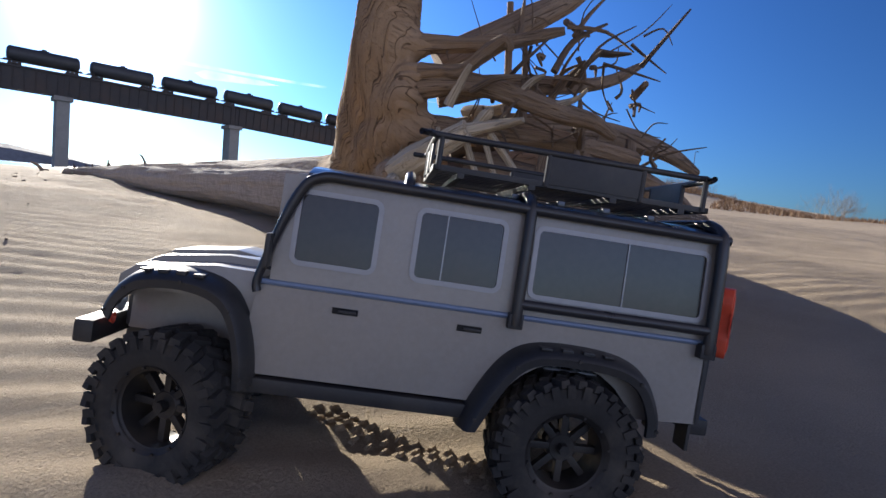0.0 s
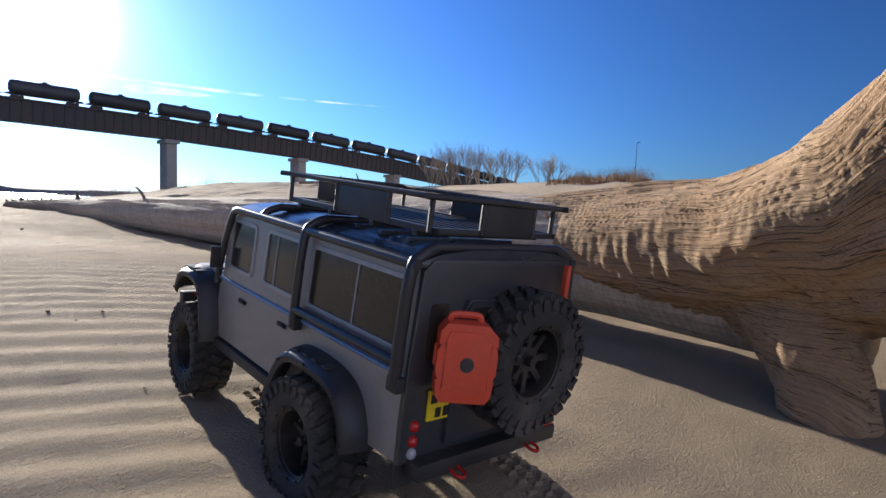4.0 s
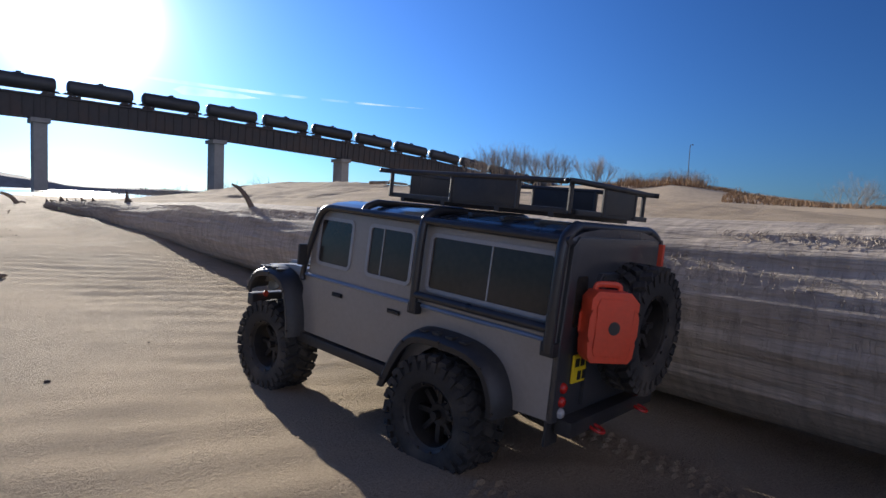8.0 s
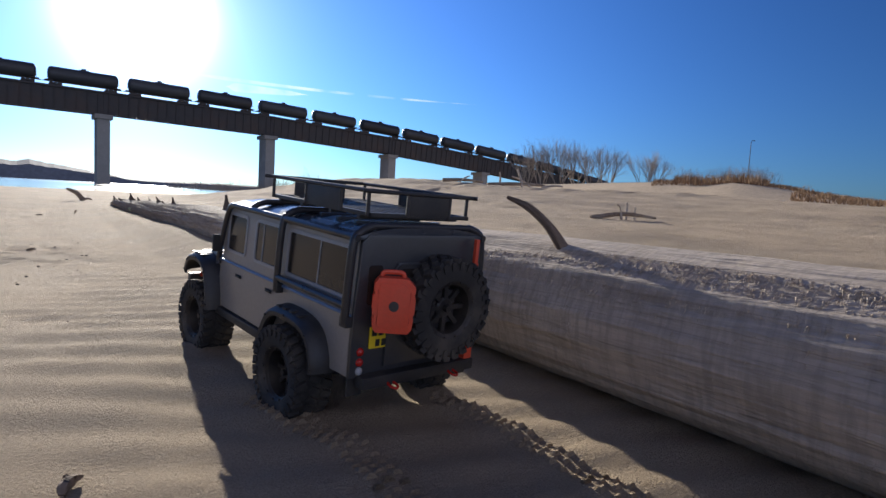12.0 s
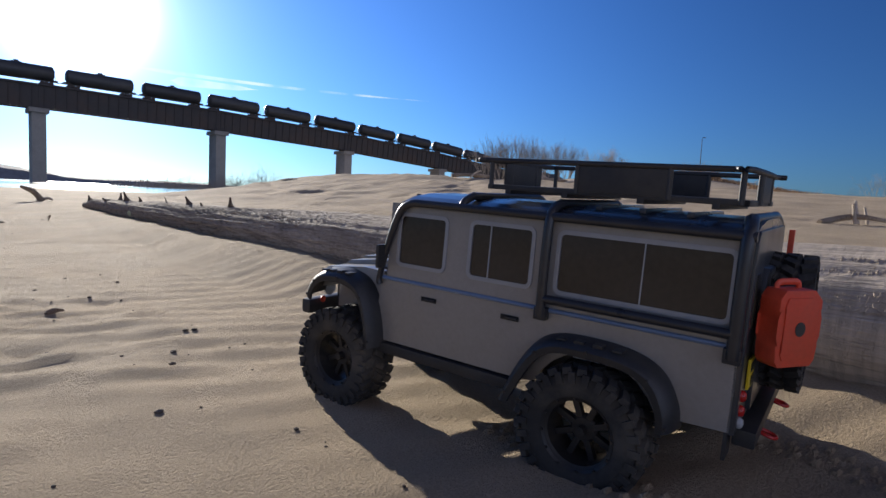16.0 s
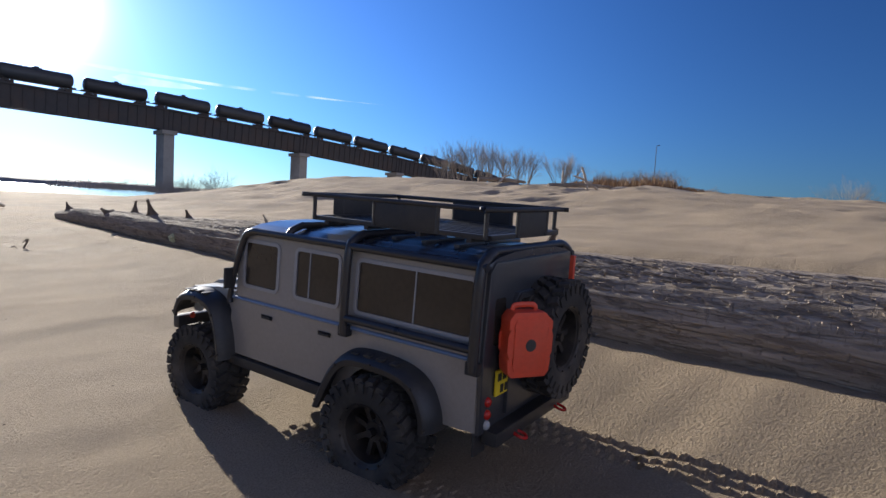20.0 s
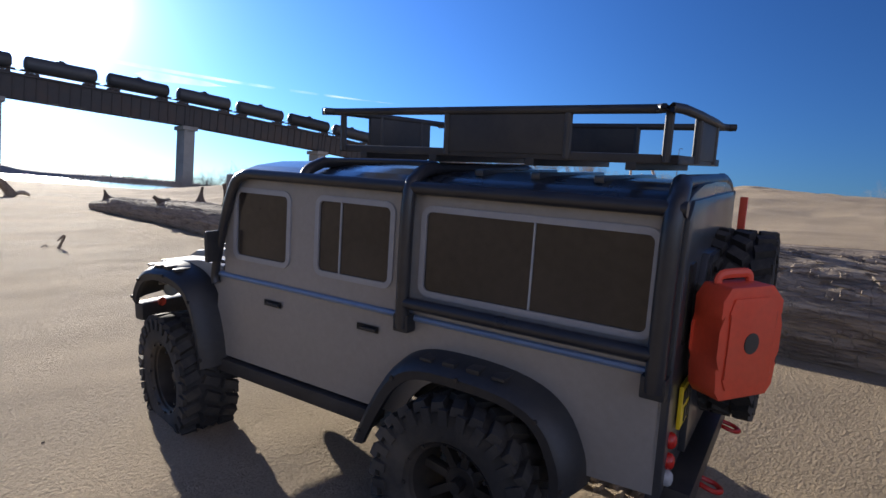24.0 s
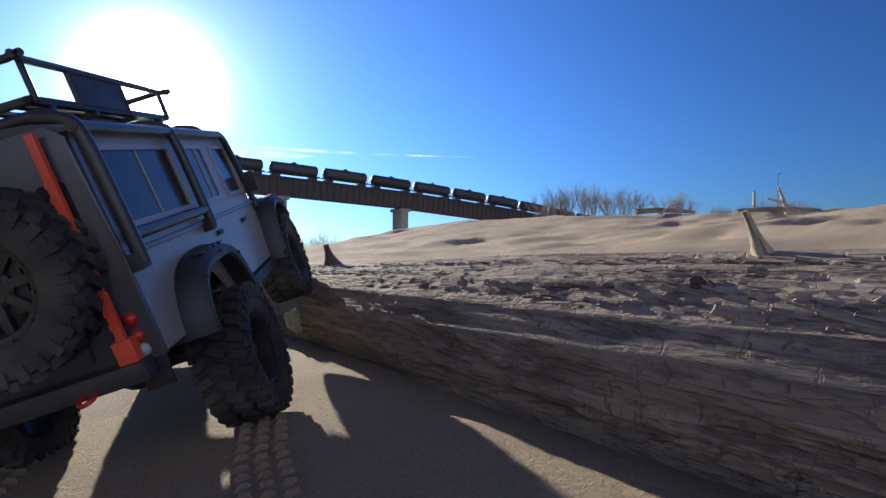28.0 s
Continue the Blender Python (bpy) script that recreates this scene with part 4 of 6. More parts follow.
# frayed bark fibres along the trunk's side
def fray():
    rng = random.Random(5)
    vs, fs = [], []
    for i in range(5200):
        y = rng.uniform(1.4, 11.5)
        a = radians(rng.uniform(128, 178) if rng.random() < 0.7 else rng.uniform(180, 212))
        r = interp_knots(LOG_R, y)
        p = Vector((log_x(y) + r * 1.0 * math.cos(a), y, interp_knots(LOG_Z, y) + r * 0.87 * math.sin(a)))
        o = Vector((math.cos(a), 0, math.sin(a)))
        ln = rng.uniform(0.003, 0.009); w = rng.uniform(0.0004, 0.0010)
        d = (o * 0.3 + Vector((0, rng.uniform(-0.8, 0.8), rng.uniform(-0.9, 0.3)))).normalized()
        s = Vector((0, 1, 0)) * w
        k = len(vs)
        vs += [p - s - o * 0.004, p + s - o * 0.004, p + d * ln, p + o * w * 2 - o * 0.002]
        fs += [(k, k + 1, k + 2), (k + 1, k + 3, k + 2), (k + 3, k, k + 2)]
    # longer hanging strips on the thick end's upper side
    for i in range(24000):
        y = rng.uniform(1.15, 6.8); a = radians(118 + 62 * rng.random() ** 1.4); r = interp_knots(LOG_R, y)
        if noise.noise(Vector((y * 1.3, a * 1.5, 2.0))) < -0.12: continue
        o = Vector((math.cos(a), 0, math.sin(a)))
        p = Vector((log_x(y) + r * math.cos(a), y, interp_knots(LOG_Z, y) + r * (0.86 if math.sin(a) > 0 else 1) * math.sin(a))) + o * 0.001
        down = Vector((math.sin(a), 0, -math.cos(a)))
        down = (-down if down.z > 0 else down) + Vector((0, rng.uniform(-0.35, 0.35), 0)) + o * rng.uniform(-0.10, 0.12)
        ln, w = rng.uniform(0.004, 0.013), rng.uniform(0.0003, 0.0008); s = Vector((0, w, 0)); k = len(vs)
        vs += [p - s, p + s, p + down * ln, p + o * w * 1.6]
        fs += [(k, k + 1, k + 2), (k + 1, k + 3, k + 2), (k + 3, k, k + 2)]
    # shag on the two low roots
    for ends, r0, r1 in ((LOW_ROOT[:5], 0.054, 0.032), (GREAT_ROOT[:5], 0.10, 0.046)):
        path = smooth_path(ends, 12)
        for i in range(4200):
            u = rng.random(); j = min(int(u * (len(path) - 1)), len(path) - 2)
            d = (path[j + 1] - path[j]).normalized(); sd = d.cross(Vector((0, 0, 1))).normalized(); up = sd.cross(d)
            a = rng.uniform(0, 6.283); o = sd * math.cos(a) + up * math.sin(a); r = r0 + (r1 - r0) * u
            p = path[j].lerp(path[j + 1], rng.random()) + o * r * 0.97
            tip = (o * rng.uniform(0.1, 0.6) + d * rng.uniform(-0.2, 1.0) + Vector((0, 0, -0.5))) * rng.uniform(0.006, 0.024)
            w = rng.uniform(0.0008, 0.002); s = d.cross(o) * w; k = len(vs)
            vs += [p - s, p + s, p + tip, p + o * w]
            fs += [(k, k + 1, k + 2), (k + 1, k + 3, k + 2), (k + 3, k, k + 2)]
    tagged(link("frayed_bark", mesh_from("frayed_bark", vs, fs), WOOD, log), kind="stuff")
fray()
def flakes():
    """Loose scales of bark, lifted at one end, too many to count."""
    rng = random.Random(15)
    vs, fs = [], []
    for i in range(7000):
        y = rng.uniform(6.2, 11.8)
        a = radians(rng.uniform(104, 158) if rng.random() < 0.6 else rng.uniform(150, 205))
        r = interp_knots(LOG_R, y)
        o = Vector((math.cos(a), 0, math.sin(a))); s = Vector((-math.sin(a), 0, math.cos(a)))
        p = Vector((log_x(y) + r * math.cos(a), y, interp_knots(LOG_Z, y) + r * (0.86 if math.sin(a) > 0 else 1) * math.sin(a)))
        ln, w, th = rng.uniform(0.005, 0.020), rng.uniform(0.0012, 0.0042), rng.uniform(0.0008, 0.0018)
        tw = rng.uniform(-0.25, 0.25); d = (Vector((0, 1, 0)) + s * tw).normalized(); s = o.cross(d)
        lift = rng.uniform(0.0002, 0.002); k = len(vs)
        for q, hgt in ((-1, -0.002), (1, -0.001 + lift)):
            for sx, up in ((-1, 0), (1, 0), (0.7, th), (-0.8, th)):
                vs.append(p + d * (q * ln * rng.uniform(0.8, 1.1)) + s * (sx * w * rng.uniform(0.6, 1.1)) + o * (hgt + up))
        fs += [(k, k + 1, k + 2, k + 3), (k + 7, k + 6, k + 5, k + 4), (k, k + 4, k + 5, k + 1), (k + 1, k + 5, k + 6, k + 2), (k + 2, k + 6, k + 7, k + 3), (k + 3, k + 7, k + 4, k)]
    tagged(link("flaking_bark", mesh_from("flaking_bark", vs, fs), WOOD, log), kind="stuff")
flakes()

# ---- bridge and train ----
B0 = Vector((20.0, 163.0, 0)); BD = Vector((1.0, 0.02, 0)).normalized()
BRIDGE_YAW = math.degrees(math.atan2(BD.y, BD.x))
def bz(s): return 16.1 - 0.00035 * max(0.0, s) ** 2
bridge = empty("railway_bridge", "long dark steel girder railway bridge on concrete piers", "bridge")
def on_bridge(s, dz=0.0):
    p = B0 + BD * s
    return pose(p.x, p.y, bz(s) + dz, 0, math.degrees(math.atan(0.0007 * max(0.0, s))), BRIDGE_YAW)
def build_bridge():
    span = 40.0
    bm0 = bmesh.new()
    add_box(bm0, (-span / 2, -1.9, 0), (span / 2, -1.65, 4.7)); add_box(bm0, (-span / 2, 1.65, 0), (span / 2, 1.9, 4.7))
    for s in (-1.9, 1.4):
        add_box(bm0, (-span / 2, s, -0.05), (span / 2, s + 0.5, 0.12)); add_box(bm0, (-span / 2, s, 4.6), (span / 2, s + 0.5, 4.8))
    k = -span / 2 + 1
    while k < span / 2:
        add_box(bm0, (k, -2.1, 0.1), (k + 0.12, -1.9, 4.65)); k += 2.1
    add_box(bm0, (-span / 2, -2.3, 4.8), (span / 2, 2.3, 5.25))
    first = None
    for i in range(-3, 9):
        s = (i + 0.4) * span
        if first is None: first = part("girder_span", bm0, STEEL, bridge, "", False, on_bridge(s))
        else:
            ob = link("girder_span", first.data, None, bridge); ob.matrix_basis = on_bridge(s)
    firstp = None
    for i in range(-2, 9):
        s = (i - 0.1) * span; p = B0 + BD * s
        if firstp is None:
            bm = bmesh.new()
            add_box(bm, (-1.35, -2.6, -22), (1.35, 2.6, -1.1), 0.15); add_box(bm, (-1.9, -3.1, -1.1), (1.9, 3.1, -0.08), 0.1)
            firstp = part("pier", bm, CONCRETE, bridge, "pale concrete pier", False)
        else: firstp_ = link("pier", firstp.data, None, bridge, "pale concrete pier")
        ob = firstp if i == -2 else firstp_
        ob.matrix_basis = pose(p.x, p.y, bz(s), 0, 0, BRIDGE_YAW)
build_bridge()

def tank_car():
    car_e = empty("tank_car", "black railway tank car on the bridge", "tank car", "tank cars of the train")
    bm = bmesh.new()
    prof = [(0.02, -7.75), (1.0, -7.65), (1.55, -7.4), (1.8, -7.0), (1.8, 7.0), (1.55, 7.4), (1.0, 7.65), (0.02, 7.75)]
    lathe(bm, prof, 20, Matrix.Translation((0, 0, 2.9)))
    part("tank", bm, TANK, car_e)
    bm = bmesh.new(); add_tube(bm, [(0, 0, 4.5), (0, 0, 5.1)], 0.55, 14); add_box(bm, (-1.1, -0.5, 4.70), (1.1, 0.5, 4.78))
    part("dome", bm, TANK, car_e)
    bm = bmesh.new(); add_box(bm, (-8.3, -0.35, 0.95), (8.3, 0.35, 1.3)); add_box(bm, (-8.2, -1.4, 1.15), (-6.6, 1.4, 1.3)); add_box(bm, (6.6, -1.4, 1.15), (8.2, 1.4, 1.3))
    add_box(bm, (-8.75, -0.15, 0.9), (8.75, 0.15, 1.1))
    part("underframe", bm, STEEL, car_e, "", False)
    for sx in (-6.0, 6.0):
        bm = bmesh.new()
        for w in (-0.95, 0.95):
            for q in (-0.85, 0.85): add_tube(bm, [(w, q - 0.07, 0.46), (w, q + 0.07, 0.46)], 0.46, 14)
        add_box(bm, (-1.3, -1.05, 0.35), (1.3, -0.9, 0.7)); add_box(bm, (-1.3, 0.9, 0.35), (1.3, 1.05, 0.7)); add_box(bm, (-0.3, -0.9, 0.5), (0.3, 0.9, 0.9))
        part("bogie", bm, STEEL, car_e, "", False, pose(sx, 0, 0))
    for sx in (-7.7, 7.7):
        bm = bmesh.new()
        for q in (-1.35, 1.35): add_tube(bm, [(sx, q, 1.3), (sx, q, 2.2)], 0.03, 6)
        add_tube(bm, [(sx, -1.35, 2.2), (sx, 1.35, 2.2)], 0.03, 6)
        part("handrail", bm, STEEL, car_e, "", False)
    return car_e
TRAIN_S0, TRAIN_PITCH = 8.3, 16.0
tc0 = tank_car()
def car_at(i): return on_bridge(TRAIN_S0 + i * TRAIN_PITCH, 5.3) @ Matrix.Scale(0.908, 4)
tc0.matrix_basis = car_at(-4)
for i in range(-3, 17):
    copy_thing(tc0, Matrix.Identity(4)).matrix_basis = car_at(i)

# ---- the scale off-road car; its space: x right, y ahead from the rear axle, z up from the sand ----
car = empty("toy_car", "grey off-road toy car with black roll cage, driving on sand", "toy car")
R_TYRE, W_TYRE, TRACK, WB = 0.058, 0.046, 0.100, 0.324

def tyre_mesh():
    bm = bmesh.new()
    h = W_TYRE / 2
    prof = [(0.030, -h * 0.80), (0.036, -h * 0.98), (0.046, -h), (0.052, -h * 0.93), (0.0545, -h * 0.75), (0.0552, 0), (0.0545, h * 0.75), (0.052, h * 0.93), (0.046, h), (0.036, h * 0.98), (0.030, h * 0.80)]
    lathe(bm, prof, 48)
    return bm
def tread_mesh():
    bm = bmesh.new()
    n = 26
    for k in range(n):
        a = 2 * math.pi * k / n
        for row, (x0, x1, off, tw) in enumerate(((-0.0235, -0.0095, 0.0, 0.35), (-0.0075, 0.0075, 0.5, -0.5), (0.0095, 0.0235, 0.0, -0.35))):
            b = a + off * 2 * math.pi / n
            m = Matrix.Rotation(b, 4, "X") @ Matrix.Translation(((x0 + x1) / 2, 0, 0.0562)) @ Matrix.Rotation(tw, 4, "Z")
            w = (x1 - x0) / 2
            g = bmesh.ops.create_cube(bm, size=1.0)
            for v in g["verts"]:
                top = v.co.z > 0
                v.co = Vector((v.co.x * 2 * w * (0.9 if top else 1.0), v.co.y * (0.0072 if top else 0.0085), v.co.z * 0.0056))
            bmesh.ops.transform(bm, matrix=m, verts=g["verts"])
        # shoulder lugs
        for sgn in (-1, 1):
            m = Matrix.Rotation(a + 0.5 * 2 * math.pi / n, 4, "X") @ Matrix.Translation((sgn * 0.0228, 0, 0.0505))
            g = bmesh.ops.create_cube(bm, size=1.0)
            for v in g["verts"]: v.co = Vector((v.co.x * 0.0035, v.co.y * 0.006, v.co.z * 0.010))
            bmesh.ops.transform(bm, matrix=m, verts=g["verts"])
    return bm
def rim_mesh():
    bm = bmesh.new()
    lathe(bm, [(0.0305, -0.019), (0.033, -0.021), (0.033, -0.0185), (0.0285, -0.016), (0.0275, 0.0), (0.0285, 0.016), (0.033, 0.0185), (0.033, 0.021), (0.0305, 0.019)], 32)
    lathe(bm, [(0.0005, -0.004), (0.010, -0.0045), (0.0125, -0.002), (0.0125, 0.004), (0.0005, 0.005)], 20)
    for k in range(8):
        m = Matrix.Rotation(2 * math.pi * k / 8, 4, "X")
        add_box(bm, (-0.004, -0.0028, 0.010), (0.003, 0.0028, 0.029), 0.0008, m)
    for k in range(12):
        m = Matrix.Rotation(2 * math.pi * (k + 0.5) / 12, 4, "X")
        for s in (-0.0215, 0.0215):
            add_box(bm, (s - 0.0008, -0.0011, 0.0308), (s + 0.0008, 0.0011, 0.0325), 0, m)
    add_tube(bm, [(-0.012, 0, 0), (-0.002, 0, 0)], 0.0045, 6)
    add_tube(bm, [(0.002, 0, 0), (0.012, 0, 0)], 0.0045, 6)
    return bm
wheels = []
w0 = part("wheel", tyre_mesh(), RUBBER, car, "chunky black off-road tyre dusted with sand")
r0 = part("rim", rim_mesh(), RIM, w0, "dark multi-spoke rim")
t0 = part("tread", tread_mesh(), RUBBER, w0, "chunky lugged tread")
tagged(t0, kind="stuff")
def more_wheel():
    a = link("wheel", w0.data, None, car, "chunky black off-road tyre dusted with sand")
    link("rim", r0.data, None, a, "dark multi-spoke rim")
    tagged(link("tread", t0.data, None, a, "chunky lugged tread"), kind="stuff")
    return a
X_RIGHT = TRACK
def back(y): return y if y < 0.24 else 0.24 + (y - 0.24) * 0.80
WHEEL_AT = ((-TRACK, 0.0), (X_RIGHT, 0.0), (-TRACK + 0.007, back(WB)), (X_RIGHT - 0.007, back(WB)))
wheels = [w0] + [more_wheel() for _ in range(3)]
AXLE_Z = (R_TYRE + 0.003, R_TYRE + 0.003, R_TYRE - 0.004, R_TYRE - 0.004)
for w, (x, y), z in zip(wheels, WHEEL_AT, AXLE_Z): w.matrix_basis = pose(x, y, z)
spare = more_wheel(); spare.matrix_basis = pose(0.0235, -0.1315, 0.1640, 0, 0, 90) @ Matrix.Diagonal((0.78, 1.04, 1.04, 1))
spare["label"] = "spare off-road wheel on the tailgate"

def holed_panel(ys, zs, holes, x, thick):
    """An upright panel in the y-z plane with square openings, thick towards -x."""
    bm = bmesh.new()
    for layer, xx in ((0, x), (1, x - thick)):
        for i in range(len(ys) - 1):
            for j in range(len(zs) - 1):
                if (i, j) in holes: continue
                q = [(xx, ys[i], zs[j]), (xx, ys[i + 1], zs[j]), (xx, ys[i + 1], zs[j + 1]), (xx, ys[i], zs[j + 1])]
                bm.faces.new([bm.verts.new(p) for p in q])
    for i, j in holes:
        c = [(ys[i], zs[j]), (ys[i + 1], zs[j]), (ys[i + 1], zs[j + 1]), (ys[i], zs[j + 1])]
        for k in range(4):
            (a, b), (c2, d2) = c[k], c[(k + 1) % 4]
            bm.faces.new([bm.verts.new(p) for p in ((x, a, b), (x, c2, d2), (x - thick, c2, d2), (x - thick, a, b))])
    bmesh.ops.remove_doubles(bm, verts=bm.verts, dist=1e-5)
    return bm

def shear(bm, x_bottom, x_top, z0, z1):
    """Lean an upright panel inwards towards the roof."""
    for v in bm.verts:
        v.co.x += (x_top - x_bottom) * min(1, max(0, (v.co.z - z0) / (z1 - z0)))

Z_SILL, Z_BELT, Z_ROOF = 0.086, 0.160, 0.2445
X_SIDE, X_TOP = 0.102, 0.098
def rounded_rect(w, h, r, n=5):
    out = []
    for cx, cy, a0 in ((w / 2 - r, h / 2 - r, 0), (-w / 2 + r, h / 2 - r, 90), (-w / 2 + r, -h / 2 + r, 180), (w / 2 - r, -h / 2 + r, 270)):
        for k in range(n + 1):
            a = radians(a0 + 90 * k / n)
            out.append((cx + r * math.cos(a), cy + r * math.sin(a)))
    return out

def frame_ring(bm, w, h, r, border, depth):
    """A rounded ring in the x-y plane, raised in z."""
    a, b = rounded_rect(w, h, r), rounded_rect(w - 2 * border, h - 2 * border, max(r - border, 0.001))
    n = len(a)
    va = [[bm.verts.new((x, y, z)) for x, y in q] for q, z in ((a, 0), (a, depth), (b, depth), (b, 0))]
    for p, q in zip(va, va[1:] + va[:1]):
        for i in range(n): bm.faces.new((p[i], p[(i + 1) % n], q[(i + 1) % n], q[i]))

def pane_mesh(w, h, r):
    bm = bmesh.new()
    o = rounded_rect(w, h, r)
    add_prism(bm, o, 2, -0.0012, 0.0008)
    return bm

def lean_matrix(side, y, z):
    """Local x along -y*side, local y up the leaning side, local z outwards."""
    t = (X_SIDE - X_TOP) / (Z_ROOF - Z_BELT)
    up = Vector((-side * t, 0, 1)).normalized(); out = Vector((side, 0, t)).normalized(); xx = up.cross(out)
    x = side * (X_SIDE - (z - Z_BELT) * t)
    m = Matrix((( xx.x, up.x, out.x, x), (xx.y, up.y, out.y, y), (xx.z, up.z, out.z, z), (0, 0, 0, 1)))
    return m

def build_body():
    # lower tub with sides, cut for the wheel arches
    for side in (-1, 1):
        prof = [(-0.112, 0.090), (-0.112, Z_BELT), (0.256, Z_BELT), (0.262, 0.120), (0.262, Z_SILL), (0.070, Z_SILL)]
        arc = [(0.062 * math.cos(radians(a)), 0.060 + 0.066 * math.sin(radians(a))) for a in range(25, 156, 13)]
        prof = prof + [(y, max(z, Z_SILL + 0.001)) for y, z in arc]
        bm = bmesh.new()
        add_prism(bm, prof, 0, side * X_SIDE - (0.004 if side > 0 else 0), side * X_SIDE + (0.004 if side < 0 else 0))
        part("side_panel", bm, PAINT, car, "satin dark grey door side panel")
        # raised waistline
        bm = bmesh.new()
        add_tube(bm, [(side * (X_SIDE + 0.0008), -0.111, Z_BELT - 0.002), (side * (X_SIDE + 0.0008), 0.256, Z_BELT - 0.002)], 0.0022, 8)
        part("waist_moulding", bm, BLUE_LINE, car, "grey moulding with a blue tint")
        for y in (0.1850, 0.0865):
            bm = bmesh.new()
            add_box(bm, (side * X_SIDE - 0.001, y - 0.010, 0.1405), (side * X_SIDE + side * 0.0015 + 0.0005, y + 0.010, 0.1455), 0.0006)
            add_box(bm, (side * (X_SIDE + 0.003) - 0.001, y - 0.009, 0.142), (side * (X_SIDE + 0.003) + 0.001, y + 0.005, 0.144), 0.0005)
            part("door_handle", bm, BLACK, car, "small black door handle")
        # upper side with three windows
        ys = [-0.112, -0.1010, 0.0415, 0.0700, 0.1370, 0.1700, 0.230, 0.247]
        zs = [Z_BELT, 0.1775, 0.2290, Z_ROOF - 0.002]
        bm = holed_panel(ys, zs, {(1, 1), (3, 1), (5, 1)}, side * X_SIDE, side * 0.003)
        shear(bm, side * X_SIDE, side * X_TOP, Z_BELT, Z_ROOF)
        part("window_wall", bm, PAINT, car, "", False)
        for (y0, y1), nm in (((-0.1010, 0.0415), "rear_window"), ((0.0700, 0.1370), "door_window"), ((0.1700, 0.230), "door_window")):
            yc, zc, w, h = (y0 + y1) / 2, 0.20325, y1 - y0, 0.0515
            m = lean_matrix(side, yc, zc)
            pane = part(nm, pane_mesh(w + 0.002, h + 0.002, 0.006), GLASS, car, "dark tinted dusty window", True, m @ pose(0, 0, -0.0012))
            bm = bmesh.new(); frame_ring(bm, w + 0.007, h + 0.008, 0.008, 0.004, 0.0016)
            part("window_trim", bm, TRIM, pane, "", True, pose(0, 0, 0.0008))
            if nm == "rear_window" or y0 < 0.1:
                bm = bmesh.new(); add_box(bm, (-0.0005, -h / 2, 0), (0.0005, h / 2, 0.0012))
                part("sliding_bar", bm, CLEAR_LENS, pane, "", False, pose((0.004 if nm == "rear_window" else -0.012 * side * -1), 0, 0.0008))
    # inner dark shell keeps light from passing through
    bm = bmesh.new()
    add_prism(bm, [(-0.107, 0.095), (-0.107, 0.235), (0.220, 0.235), (0.252, 0.157), (0.256, 0.095)], 0, -0.086, 0.086)
    part("interior", bm, INK, car, "", False)
    # roof
    bm = bmesh.new()
    prof = [(-X_TOP - 0.003, Z_ROOF - 0.003), (-X_TOP - 0.0025, Z_ROOF + 0.001), (-0.080, Z_ROOF + 0.0065), (-0.05, Z_ROOF + 0.010), (0, Z_ROOF + 0.011), (0.05, Z_ROOF + 0.010), (0.080, Z_ROOF + 0.0065), (X_TOP + 0.0025, Z_ROOF + 0.001), (X_TOP + 0.003, Z_ROOF - 0.003)]
    add_prism(bm, [(x, z) for x, z in prof], 1, -0.114, 0.228, 0.001)
    roof = part("roof", bm, ROOF, car, "dark blue-black glossy roof")
    for y in (-0.06, -0.02, 0.02, 0.06):
        bm = bmesh.new(); add_box(bm, (-0.07, y - 0.003, Z_ROOF + 0.008), (0.07, y + 0.003, Z_ROOF + 0.0125), 0.001)
        part("roof_rib", bm, ROOF, roof)
    # windscreen with frame
    bm = bmesh.new()
    add_prism(bm, [(0.250, Z_BELT), (0.258, Z_BELT), (0.236, Z_ROOF), (0.228, Z_ROOF)], 0, -0.094, 0.094, 0.001)
    ws = part("windscreen_frame", bm, PAINT, car)
    bm = bmesh.new(); add_prism(bm, [(0.2560, Z_BELT + 0.008), (0.2585, Z_BELT + 0.008), (0.2395, Z_ROOF - 0.008), (0.2370, Z_ROOF - 0.008)], 0, -0.085, 0.085)
    part("windscreen", bm, GLASS, ws, "dark tinted windscreen", False)
    # bonnet and wings
    bm = bmesh.new()
    add_prism(bm, [(0.256, 0.100), (0.256, 0.170), (0.30, 0.1700), (0.365, 0.163), (0.388, 0.153), (0.390, 0.100)], 0, -0.062, 0.062, 0.003)
    add_prism(bm, [(0.262, 0.169), (0.30, 0.1735), (0.365, 0.1665), (0.372, 0.162)], 0, -0.035, 0.035, 0.002)
    part("bonnet", bm, PAINT, car, "satin grey raised bonnet")
    for side in (-1, 1):
        bm = bmesh.new()
        lo, hi = (0.060, 0.098) if side > 0 else (-0.098, -0.060)
        add_prism(bm, [(0.256, 0.128), (0.256, 0.164), (0.30, 0.1640), (0.372, 0.157), (0.386, 0.148), (0.388, 0.128), (0.372, 0.136), (0.35, 0.142), (0.30, 0.142), (0.275, 0.128)], 0, lo, hi, 0.003)
        part("front_wing", bm, PAINT, car)
        # rear inner arch closing
    bm = bmesh.new(); add_box(bm, (-0.062, 0.388, 0.102), (0.062, 0.3925, 0.142), 0.002)
    grille = part("grille", bm, BLACK, car, "black radiator grille")
    bm = bmesh.new()
    for k in range(6): add_box(bm, (-0.045, 0.3925, 0.108 + k * 0.0055), (0.045, 0.3945, 0.1105 + k * 0.0055), 0.0005)
    part("grille_bar", bm, PAINT, grille)
